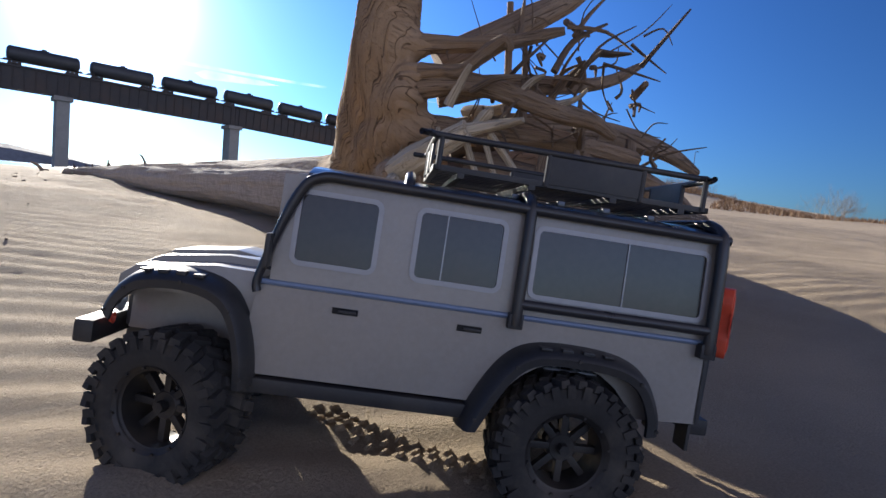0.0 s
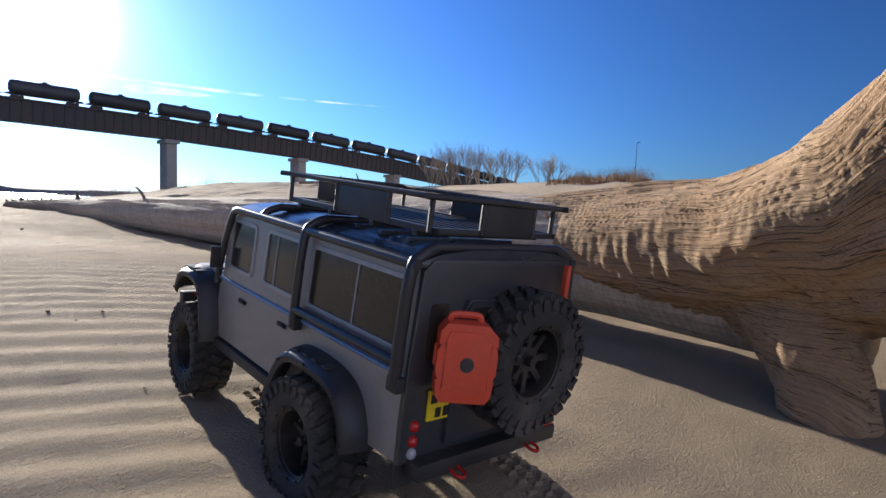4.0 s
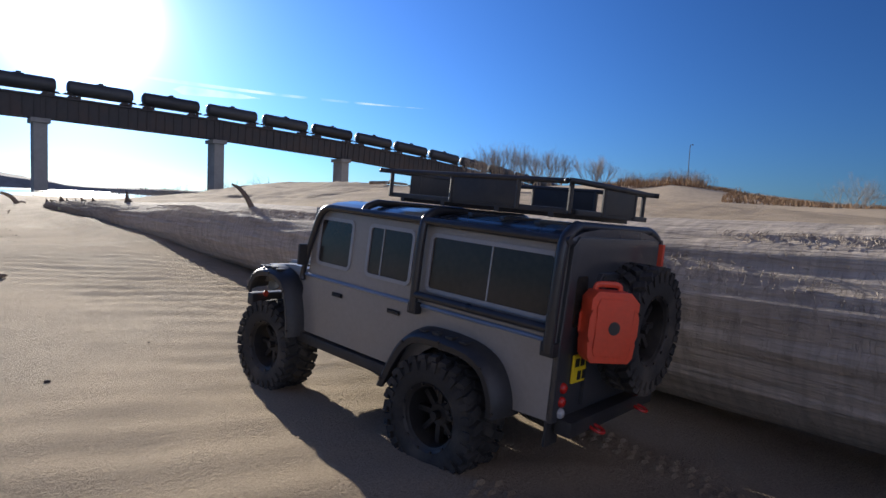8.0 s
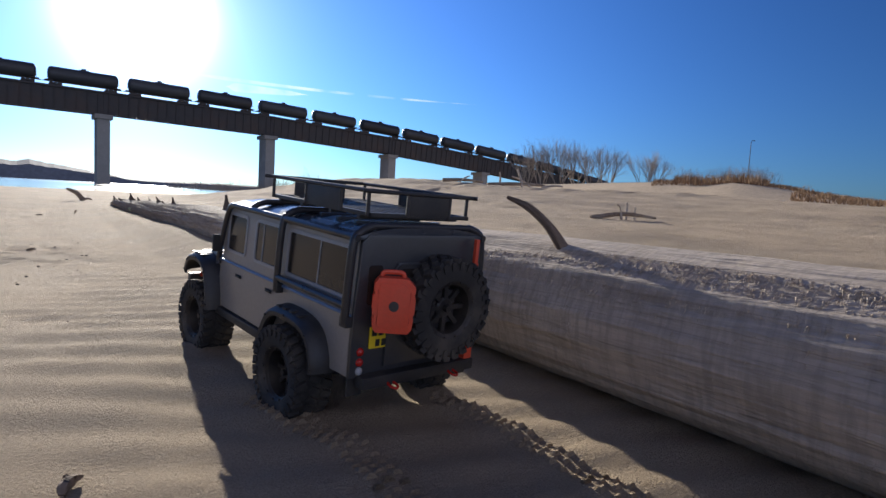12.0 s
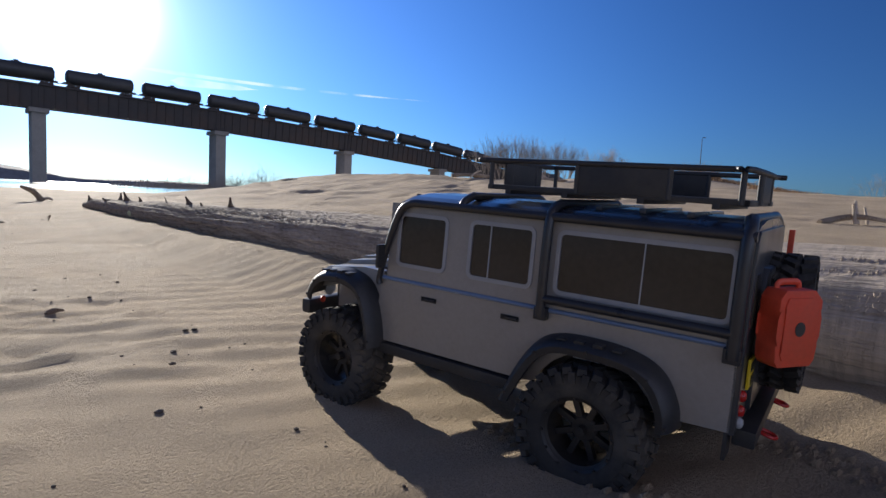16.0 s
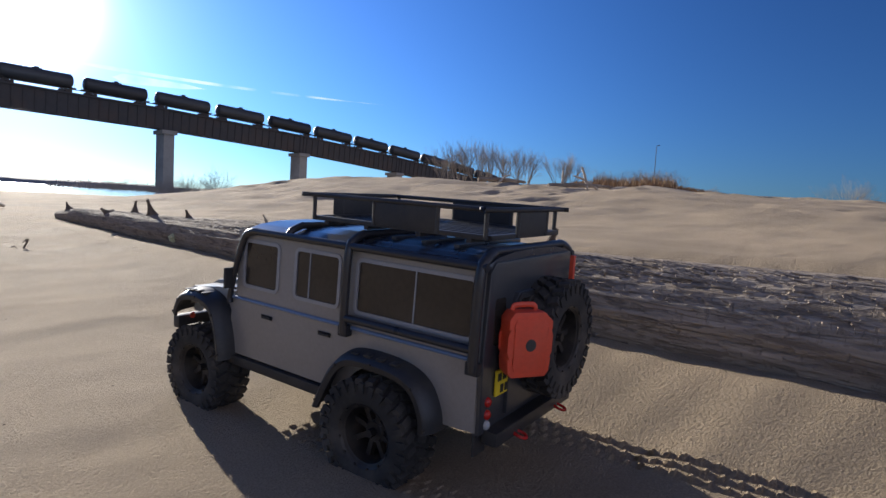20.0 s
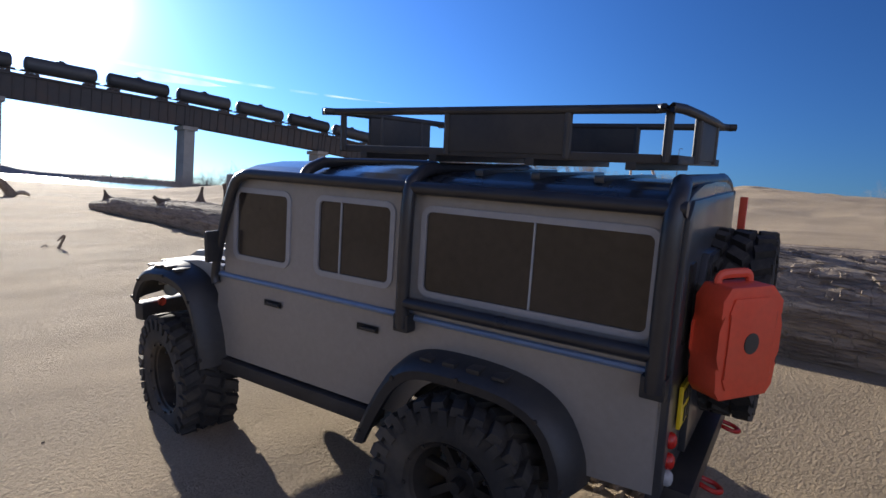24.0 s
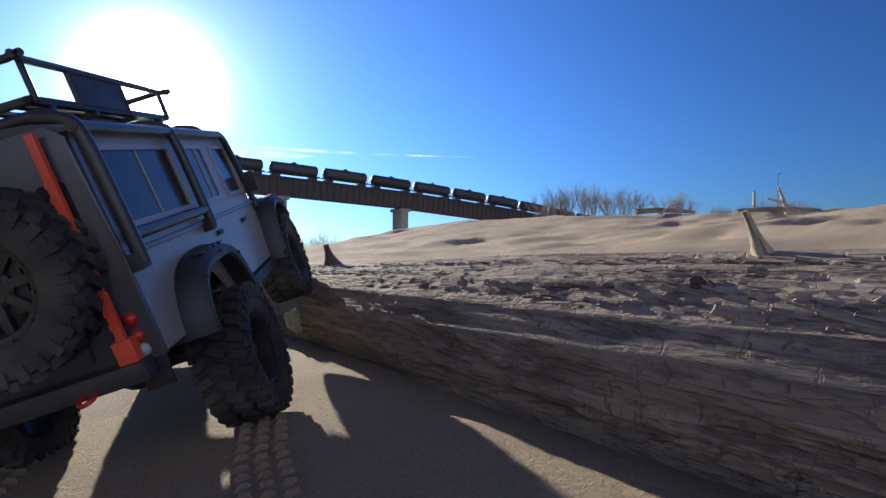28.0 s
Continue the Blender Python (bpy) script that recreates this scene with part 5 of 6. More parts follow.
    for side in (-1, 1):
        bm = bmesh.new(); lathe(bm, [(0.0002, 0.006), (0.006, 0.005), (0.0095, 0.002), (0.0105, -0.002)], 20, pose(side * 0.078, 0.392, 0.126, 0, 0, 90))
        part("headlight", bm, CLEAR_LENS, car, "round clear headlight")
        bm = bmesh.new(); lathe(bm, [(0.0002, 0.004), (0.0035, 0.003), (0.0045, 0)], 12, pose(side * 0.09, 0.39, 0.112, 0, 0, 90))
        part("indicator", bm, ORANGE, car, "amber indicator")
    # tail, with the shade on it painted in as a darker colour
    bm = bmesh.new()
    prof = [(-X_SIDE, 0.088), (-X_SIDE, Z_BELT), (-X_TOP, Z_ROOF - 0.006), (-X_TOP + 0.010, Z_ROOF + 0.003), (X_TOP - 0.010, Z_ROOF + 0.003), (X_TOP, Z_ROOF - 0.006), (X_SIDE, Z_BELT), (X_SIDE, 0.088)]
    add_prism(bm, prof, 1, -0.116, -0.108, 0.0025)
    part("tail_panel", bm, TAIL, car, "blue-grey rear panel, darkened to stand for shade")
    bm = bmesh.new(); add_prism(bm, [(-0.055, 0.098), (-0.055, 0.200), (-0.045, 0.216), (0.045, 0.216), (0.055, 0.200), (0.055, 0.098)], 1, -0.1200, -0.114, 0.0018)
    door = part("rear_door", bm, TAIL, car, "blue-grey tailgate, darkened to stand for shade")
    bm = pane_mesh(0.088, 0.042, 0.007)
    part("rear_window", bm, GLASS, door, "dark tinted tailgate window", True, pose(0, -0.1205, 0.190, 90, 0, 0))
    bm = bmesh.new(); frame_ring(bm, 0.096, 0.050, 0.009, 0.005, 0.002)
    part("window_trim", bm, BLACK, door, "", True, pose(0, -0.1197, 0.190, 90, 0, 0))
    for side in (-1, 1):
        bm = bmesh.new(); add_prism(bm, rounded_rect(0.020, 0.044, 0.004), 1, -0.1168, -0.1152, 0, Matrix.Translation((side * 0.076, 0, 0.192)))
        part("quarter_window", bm, GLASS, car, "small dark rear quarter window", False)
        for z, mm in ((0.118, RED_LENS), (0.106, RED_LENS), (0.096, CLEAR_LENS)):
            bm = bmesh.new(); lathe(bm, [(0.0002, 0.004), (0.003, 0.0035), (0.0045, 0.002), (0.0048, 0)], 14, pose(side * 0.089, -0.116, z, 0, 0, -90))
            part("tail_light", bm, mm, car, "small round rear lamp")
build_body()

def tube_part(name, runs, r, mat=TUBE, parent=None, label="", seg=10, n=5):
    bm = bmesh.new()
    for pts in runs: add_tube(bm, smooth_path(pts, n) if len(pts) > 2 else pts, r, seg)
    return part(name, bm, mat, parent or car, label)

def build_cage():
    r = 0.0042
    for s in (-1, 1):
        xo, xt = 0.1095, 0.104
        # gutter rail with the windscreen pillar
        tube_part("cage_tube", [[(s * 0.106, 0.256, 0.150), (s * 0.1055, 0.256, 0.165), (s * 0.104, 0.232, 0.2290), (s * xt, 0.217, 0.2430), (s * xt, 0.20, 0.2445)], [(s * xt, 0.205, 0.2445), (s * xt, -0.115, 0.2435)]], r, label="black roll-cage tube")
        # upright at the middle pillar, over the roof
        tube_part("cage_tube", [[(s * xo, 0.052, 0.152), (s * xo, 0.052, 0.168), (s * (xt + 0.002), 0.052, 0.2360), (s * 0.097, 0.052, 0.2505), (s * 0.080, 0.052, 0.2560)]], r * 1.12, label="black roll-cage tube")
        # rear upright
        tube_part("cage_tube", [[(s * xo, -0.109, 0.150), (s * xo, -0.109, 0.166), (s * (xt + 0.002), -0.109, 0.2350), (s * 0.097, -0.109, 0.2495), (s * 0.080, -0.107, 0.2555)]], r * 1.25, label="black roll-cage tube")
        # front roof hoop
        tube_part("cage_tube", [[(s * xt, 0.150, 0.2435), (s * 0.097, 0.150, 0.2510), (s * 0.080, 0.150, 0.2565)]], r, label="black roll-cage tube")
        # rail under the windows
        tube_part("cage_tube", [[(s * xo, 0.052, 0.1690), (s * xo, -0.109, 0.1690)]], r * 1.0, label="black roll-cage tube")
        bm = bmesh.new()
        add_box(bm, (s * 0.107 - 0.005, 0.046, 0.149), (s * 0.107 + 0.005, 0.058, 0.161), 0.0015)
        part("cage_foot", bm, BLACK, car)
        bm = bmesh.new()
        add_box(bm, (s * 0.107 - 0.005, -0.115, 0.146), (s * 0.107 + 0.005, -0.102, 0.158), 0.0015)
        part("cage_foot", bm, BLACK, car)
    for y in (0.150, 0.052, -0.108):
        tube_part("cage_tube", [[(-0.081, y, 0.2560), (0.081, y, 0.2560)]], r, label="black roll-cage tube")
build_cage()

def build_rack():
    x, y0, y1, z0, z1 = 0.0815, -0.104, 0.1335, 0.2660, 0.2935
    rack = part("roof_rack", *(lambda b: (add_box(b, (-x, y0, z0 - 0.001), (-x + 0.006, y1, z0 + 0.004), 0.001), add_box(b, (x - 0.006, y0, z0 - 0.001), (x, y1, z0 + 0.004), 0.001), add_box(b, (-x, y0, z0 - 0.001), (x, y0 + 0.006, z0 + 0.004), 0.001), add_box(b, (-x, y1 - 0.006, z0 - 0.001), (x, y1, z0 + 0.004), 0.001), (b, BLACK, car, "black basket roof rack"))[-1])(bmesh.new()))
    tube_part("rack_rail", [[(-x, y0 + 0.012, z1), (-x, y1 - 0.004, z1), (-x + 0.004, y1, z1), (x - 0.004, y1, z1), (x, y1 - 0.004, z1), (x, y0 + 0.012, z1), (x - 0.004, y0, z1), (-x + 0.004, y0, z1), (-x, y0 + 0.012, z1)]], 0.0026, BLACK, rack, n=3)
    posts = [(-x, y) for y in (y0 + 0.006, -0.043, 0.039, y1 - 0.004)] + [(x, y) for y in (y0 + 0.006, -0.043, 0.039, y1 - 0.004)] + [(k, y0) for k in (-0.026, 0.044)] + [(k, y1) for k in (-0.03, 0.03)]
    for px, py in posts: tube_part("rack_post", [[(px, py, z0), (px, py, z1)]], 0.0024, BLACK, rack, seg=8)
    # solid infill plates
    for lo, hi in (((-x - 0.001, -0.043, z0 + 0.002), (-x + 0.0015, 0.039, z1)), ((x - 0.0015, -0.043, z0 + 0.002), (x + 0.001, 0.039, z1)), ((-0.026, y0 - 0.001, z0 + 0.002), (0.044, y0 + 0.0015, z1)), ((-0.045, y1 - 0.0015, z0 + 0.002), (0.045, y1 + 0.001, z1))):
        bm = bmesh.new(); add_box(bm, lo, hi, 0.0006); part("rack_plate", bm, BLACK, rack, "solid black rack plate")
    for k in range(9):
        bm = bmesh.new(); xx = -0.066 + k * 0.0165
        add_box(bm, (xx - 0.003, y0 + 0.004, z0), (xx + 0.003, y1 - 0.004, z0 + 0.003), 0.0008)
        part("rack_slat", bm, BLACK, rack)
    for py in (-0.08, -0.02, 0.05, 0.11):
        bm = bmesh.new(); add_box(bm, (-x, py - 0.003, z0 - 0.005), (x, py + 0.003, z0), 0.0008); part("rack_crossbar", bm, BLACK, rack)
build_rack()

def flare(side, yc, rear):
    """A wide black wheel-arch flare with moulded slots."""
    bm = bmesh.new()
    if rear: line = [(-0.072, 0.082), (-0.070, 0.100), (-0.058, 0.122), (-0.036, 0.1335), (0.0, 0.137), (0.034, 0.1345), (0.054, 0.122), (0.070, 0.097), (0.083, 0.068)]
    else: line = [(-0.072, 0.078), (-0.068, 0.104), (-0.056, 0.133), (-0.038, 0.149), (-0.005, 0.1555), (0.032, 0.1525), (0.048, 0.144), (0.057, 0.134), (0.061, 0.124)]
    path = smooth_path([(0, y, z) for y, z in line], 4)
    rings = []
    for i, p in enumerate(path):
        d = (path[min(i + 1, len(path) - 1)] - path[max(i - 1, 0)]).normalized()
        nrm = Vector((0, -d.z, d.y))
        if nrm.z < 0 and abs(d.y) > 0.3: nrm = -nrm
        sect = [(0.090, 0.004), (0.100, 0.005), (0.112, 0.003), (0.1235, -0.001), (0.1255, -0.004), (0.1245, -0.010), (0.121, -0.0105), (0.120, -0.005), (0.110, -0.0015), (0.090, 0.0005)]
        inward = Vector((0, -p.y, 0.07 - p.z)).normalized() * -1
        rings.append([bm.verts.new((side * x, yc + p.y + inward.y * h, p.z + inward.z * h)) for x, h in sect])
    n = len(rings[0])
    for a, b in zip(rings, rings[1:]):
        for k in range(n): bm.faces.new((a[k], a[(k + 1) % n], b[(k + 1) % n], b[k]))
    bm.faces.new(rings[0]); bm.faces.new(rings[-1])
    fl = part("wheel_arch_flare", bm, BLACK, car, "wide black plastic arch flare")
    zt = 0.141 if rear else 0.1595
    for k in range(4):
        y = yc + (0.026 - 0.017 * k if rear else 0.03 - 0.016 * k)
        bm = bmesh.new(); add_box(bm, (side * 0.112 - 0.008, y - 0.0045, zt - 0.004), (side * 0.112 + 0.008, y + 0.0045, zt - 0.0004 - abs(y - yc) * 0.06), 0.001)
        part("flare_rib", bm, BLACK, fl)
    for p in path[2::7]:
        bm = bmesh.new(); add_tube(bm, [(side * 0.1215, yc + p.y * 0.965, p.z * 0.985 - 0.002), (side * 0.1268, yc + p.y * 0.965, p.z * 0.985 - 0.002)], 0.0016, 6)
        part("flare_bolt", bm, RIM, fl)
for side in (-1, 1):
    flare(side, 0.0, True); flare(side, WB, False)

def build_under():
    for s in (-1, 1):
        bm = bmesh.new(); add_box(bm, (s * 0.097 - 0.010, 0.080, 0.072), (s * 0.097 + 0.010, 0.262, 0.084), 0.003)
        part("rock_slider", bm, BLACK, car, "black side step")
        bm = bmesh.new(); add_box(bm, (s * 0.032 - 0.004, -0.10, 0.075), (s * 0.032 + 0.004, 0.39, 0.090), 0.001)
        part("chassis_rail", bm, BLACK, car)
        # mirrors
        bm = bmesh.new(); add_tube(bm, smooth_path([(s * 0.098, 0.246, 0.168), (s * 0.106, 0.252, 0.170), (s * 0.112, 0.250, 0.176)], 4), 0.0016, 6)
        add_box(bm, (s * 0.113 - 0.007, 0.247, 0.170), (s * 0.113 + 0.007, 0.252, 0.196), 0.002)
        part("wing_mirror", bm, BLACK, car, "black door mirror")
        for y in (0.0, WB):
            bm = bmesh.new(); add_tube(bm, [(s * 0.052, y - 0.02, 0.056), (s * 0.044, y - 0.006, 0.128)], 0.0055, 10)
            for k in range(7):
                u = 0.25 + k * 0.1
                p = Vector((s * 0.052, y - 0.02, 0.056)).lerp(Vector((s * 0.044, y - 0.006, 0.128)), u)
                add_tube(bm, [p - Vector((0, 0.0005, 0.0016)), p + Vector((0, 0.0005, 0.0016))], 0.0085, 12)
            part("shock_absorber", bm, RIM, car, "dark coil-over shock absorber")
        bm = bmesh.new(); add_box(bm, (s * 0.088 - 0.012, -0.111, 0.066), (s * 0.088 + 0.010, -0.108, 0.092), 0.001)
        part("mud_flap", bm, BLACK, car, "black mud flap")
    for y in (0.0, WB):
        bm = bmesh.new(); add_tube(bm, [(-0.080, y, R_TYRE), (0.080, y, R_TYRE)], 0.008, 10)
        vs = bmesh.ops.create_uvsphere(bm, u_segments=14, v_segments=10, radius=0.019)["verts"]
        bmesh.ops.transform(bm, matrix=Matrix.Translation((0.012, y, R_TYRE)) @ Matrix.Diagonal((1.0, 1.1, 0.95, 1)), verts=vs)
        if y: bmesh.ops.translate(bm, verts=bm.verts, vec=(0, 0, 0.008))
        part("axle", bm, BLACK, car, "black axle housing")
    bm = bmesh.new(); add_box(bm, (-0.028, 0.06, 0.068), (0.028, 0.25, 0.10), 0.004); part("skid_plate", bm, BLACK, car)
    bm = bmesh.new(); add_box(bm, (-0.092, -0.130, 0.078), (0.092, -0.113, 0.092), 0.003); part("rear_bumper", bm, BLACK, car, "black rear bumper")
    bm = bmesh.new(); add_box(bm, (-0.108, 0.398, 0.094), (0.108, 0.416, 0.112), 0.004)
    for s in (-1, 1): add_box(bm, (s * 0.034 - 0.004, 0.385, 0.080), (s * 0.034 + 0.004, 0.402, 0.108), 0.001)
    part("front_bumper", bm, BLACK, car, "black winch bumper")
    for s in (-0.05, 0.05):
        bm = bmesh.new(); add_tube(bm, smooth_path([(s - 0.004, -0.128, 0.082), (s - 0.005, -0.137, 0.080), (s, -0.141, 0.079), (s + 0.005, -0.137, 0.080), (s + 0.004, -0.128, 0.082)], 4), 0.0016, 8)
        part("tow_shackle", bm, RED_LENS, car, "red tow shackle")
    # perforated plates under the rear arches
    for s in (-1, 1):
        bm = bmesh.new()
        for k in range(8): add_box(bm, (s * 0.088 - 0.011, -0.024 + k * 0.006, 0.1185), (s * 0.088 + 0.011, -0.0215 + k * 0.006, 0.1200))
        for k in range(5): add_box(bm, (s * 0.088 - 0.011 + k * 0.005, -0.024, 0.1186), (s * 0.088 - 0.009 + k * 0.005, 0.0205, 0.1199))
        part("perforated_plate", bm, CLEAR_LENS, car, "pale perforated metal plate")
    # spare carrier
    bm = bmesh.new(); add_box(bm, (0.004, -0.130, 0.144), (0.044, -0.119, 0.184), 0.002); part("spare_bracket", bm, BLACK, car)
    # jack bar standing at the tail's far corner
    bm = bmesh.new(); add_box(bm, (0.079, -0.126, 0.094), (0.085, -0.121, 0.244), 0.001)
    for k in range(12): add_box(bm, (0.0785, -0.1264, 0.106 + k * 0.0095), (0.0855, -0.1258, 0.110 + k * 0.0095))
    add_box(bm, (0.075, -0.128, 0.092), (0.089, -0.118, 0.108), 0.001)
    part("jack", bm, ORANGE, car, "red upright lifting jack")
    # fuel can
    can = part("fuel_can", *(lambda b: (add_prism(b, [(-0.022, -0.036), (0.022, -0.036), (0.027, -0.030), (0.0285, -0.016), (0.0262, -0.008), (0.0262, 0.010), (0.0285, 0.018), (0.0285, 0.026), (0.017, 0.036), (-0.022, 0.036), (-0.0285, 0.028), (-0.0285, 0.018), (-0.0262, 0.010), (-0.0262, -0.008), (-0.0285, -0.016), (-0.027, -0.030)], 1, -0.026, 0.010, 0.003), (b, ORANGE, car, "orange-red plastic fuel can"))[-1])(bmesh.new()), at=pose(-0.0630, -0.1360, 0.1750, 0, 0, -34) @ Matrix.Diagonal((0.78, 0.50, 0.84, 1)))
    bm = bmesh.new(); add_tube(bm, [(0, -0.0285, 0), (0, -0.025, 0)], 0.0068, 24); part("can_boss", bm, BLACK, can, "dark round boss")
    bm = bmesh.new(); add_tube(bm, smooth_path([(-0.018, -0.002, 0.035), (-0.016, -0.002, 0.0405), (0.0, -0.002, 0.0415), (0.010, -0.002, 0.0405), (0.012, -0.002, 0.035)], 4), 0.0032, 8); part("can_handle", bm, ORANGE, can)
    bm = bmesh.new(); add_prism(bm, [(-0.019, -0.029), (0.019, -0.029), (0.0225, -0.022), (0.020, 0.0), (0.0225, 0.020), (0.013, 0.029), (-0.019, 0.029), (-0.0225, 0.020), (-0.020, 0.0), (-0.0225, -0.022)], 1, -0.0278, -0.025, 0.0012); part("can_panel", bm, ORANGE, can)
    # number plate with plain bars
    plate = part("number_plate", *(lambda b: (add_box(b, (-0.0185, -0.0012, -0.0135), (0.0185, 0.0012, 0.0135), 0.0008), (b, YELLOW, car, "yellow rear number plate with black marks"))[-1])(bmesh.new()), at=pose(-0.0600, -0.1178, 0.1330) @ Matrix.Scale(0.92, 4))
    for lo, hi in (((-0.016, 0.0022), (-0.009, 0.0102)), ((-0.006, 0.0022), (0.001, 0.0102)), ((0.004, 0.0022), (0.014, 0.0102)), ((-0.010, -0.0108), (-0.004, -0.0022)), ((-0.001, -0.0108), (0.005, -0.0022)), ((0.008, -0.0108), (0.014, -0.0022))):
        bm = bmesh.new(); add_box(bm, (lo[0], -0.0018, lo[1]), (hi[0], -0.0010, hi[1])); part("plate_mark", bm, INK, plate, "", False)
build_under()

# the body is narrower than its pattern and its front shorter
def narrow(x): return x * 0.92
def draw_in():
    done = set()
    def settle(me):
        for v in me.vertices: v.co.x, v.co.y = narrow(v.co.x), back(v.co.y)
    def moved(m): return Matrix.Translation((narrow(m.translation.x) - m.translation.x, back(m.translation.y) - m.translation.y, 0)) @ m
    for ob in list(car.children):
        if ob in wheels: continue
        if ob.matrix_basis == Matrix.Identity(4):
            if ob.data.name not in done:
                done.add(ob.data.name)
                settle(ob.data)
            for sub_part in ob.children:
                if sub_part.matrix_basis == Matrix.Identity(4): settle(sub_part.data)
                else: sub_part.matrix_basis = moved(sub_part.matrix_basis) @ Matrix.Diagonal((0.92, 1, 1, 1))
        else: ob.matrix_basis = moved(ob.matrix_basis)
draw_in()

# ---- far things: trees, scrub, mast, driftwood on the dune ----
def tree_mesh(seed, height, spread, levels=5, stems=1):
    """Bare winter tree: tapered trunk and limbs; returns the trunk and the crown of twigs."""
    rng = random.Random(seed)
    bt, bc = bmesh.new(), bmesh.new()
    def grow(p, d, ln, r, lvl):
        q = p + d * ln
        mid = (p + q) / 2 + Vector((rng.uniform(-1, 1), rng.uniform(-1, 1), 0)) * ln * 0.05
        add_tube(bt if lvl < 2 else bc, [p, mid, q], [r, r * 0.85, r * 0.7], 6 if lvl < 2 else 3, cap=False)
        if lvl >= levels: return
        for k in range(rng.choice((2, 3, 3)) if lvl else rng.choice((3, 4))):
            a = rng.uniform(0, 2 * math.pi); tilt = rng.uniform(0.25, 0.75) * spread
            side = d.cross(Vector((math.cos(a), math.sin(a), 0.3))).normalized()
            nd = (d * math.cos(tilt) + side * math.sin(tilt) + Vector((0, 0, 0.12))).normalized()
            grow(p + d * ln * rng.uniform(0.55, 1.0), nd, ln * rng.uniform(0.66, 0.9), r * 0.58, lvl + 1)
    for s in range(stems):
        a = rng.uniform(0, 6.28)
        lean = Vector((math.cos(a) * 0.42, math.sin(a) * 0.42, 1)).normalized() if stems > 1 else Vector((rng.uniform(-0.08, 0.08), rng.uniform(-0.08, 0.08), 1)).normalized()
        grow(Vector((math.cos(a), math.sin(a), 0)) * (0.3 if stems > 1 else 0) - Vector((0, 0, 0.8)), lean, height * 0.27, height * (0.0075 if stems > 1 else 0.024), 0)
    return bt, bc
def make_tree(seed, height, spread, levels, stems, label, category, group, mat):
    e = empty(category.replace(" ", "_"), label, category, group)
    bt, bc = tree_mesh(seed, height, spread, levels, stems)
    part("trunk", bt, mat, e); part("crown", bc, mat, e)
    return e
def polar(az, d, y0=7.0):
    a = radians(az); x, y = d * math.sin(a), y0 + d * math.cos(a)
    return x, y, ground_z(x, y)
rng = random.Random(3)
protos = [make_tree(20 + i, 6.6 + 0.4 * i, 0.62, 5, 6, "bare grey-brown winter tree behind the dune", "bare tree", "bare trees behind the dune", BARK) for i in range(3)]
def plant(e, az, d, sc, first, zoff=0.0):
    x, y, z = polar(az, d)
    m = pose(x, y, z + zoff, 0, 0, rng.uniform(0, 360)) @ Matrix.Scale(sc, 4)
    if first: e.matrix_basis = m; return e
    c = copy_thing(e, Matrix.Identity(4)); c.matrix_basis = m
    return c
k = 0
for az, d, sc in ((46.3, 128, 0.86), (48.0, 130, 0.98), (49.6, 126, 0.92), (51.2, 130, 0.97), (52.7, 128, 0.90), (54.0, 131, 0.82), (57.2, 120, 0.72), (58.2, 124, 0.62)):
    plant(protos[k % 3], az - 0.1 + (az - 63) * 0.042, d, sc * 1.9, k < 3); k += 1
bush_p = [make_tree(60 + i, 3.2, 1.15, 5, 6, "rounded leafless bush on the dune's edge", "bush", "leafless bushes", BARK) for i in range(2)]
k = 0
for az, d, sc in ((79.8, 62, 1.3), (63.4, 110, 1.05), (64.8, 112, 1.0), (66.0, 108, 0.95), (67.2, 104, 0.8), (61.2, 112, 1.0), (70.5, 88, 0.5), (72.0, 86, 0.35), (75.0, 80, 0.35), (24.2, 95, 1.0), (25.2, 98, 1.15), (22.8, 100, 0.85), (21.5, 104, 0.8), (20.3, 108, 0.7), (19.0, 112, 0.8), (17.5, 118, 0.8), (16.2, 122, 0.55), (33.0, 118, 1.2), (35.0, 116, 1.0), (37.0, 118, 1.0), (39.0, 118, 1.2), (88.0, 58, 0.6), (91.0, 56, 0.5)):
    plant(bush_p[k % 2], az - 0.1 + (az - 63) * 0.042, d, sc * (2.5 if az < 30 else 1.85 if az < 68 else 1.2), k < 2); k += 1

def scrub():
    """Dry rust-brown scrub along the top of the bank, uncountable."""
    rg = random.Random(8)
    vs, fs = [], []
    for i in range(9000):
        az = rg.uniform(58, 100); d = rg.uniform(88, 118) if az < 70 else rg.uniform(66, 96)
        x, y, z = polar(az, d)
        h = rg.uniform(0.3, 0.9) * (1.9 if 60 < az < 67.5 else 0.75)
        w = rg.uniform(0.04, 0.11); a = rg.uniform(0, 6.28); q = len(vs)
        dx, dy = math.cos(a) * w, math.sin(a) * w
        lx, ly = rg.uniform(-0.4, 0.4), rg.uniform(-0.4, 0.4)
        vs += [(x - dx, y - dy, z - 0.1), (x + dx, y + dy, z - 0.1), (x - dy, y + dx, z - 0.1), (x + lx * h, y + ly * h, z + h)]
        fs += [(q, q + 1, q + 3), (q + 1, q + 2, q + 3), (q + 2, q, q + 3)]
    tagged(link("scrub", mesh_from("scrub", vs, fs), SCRUB), "dry rust-brown scrub along the bank's top", "scrub", kind="stuff")
scrub()

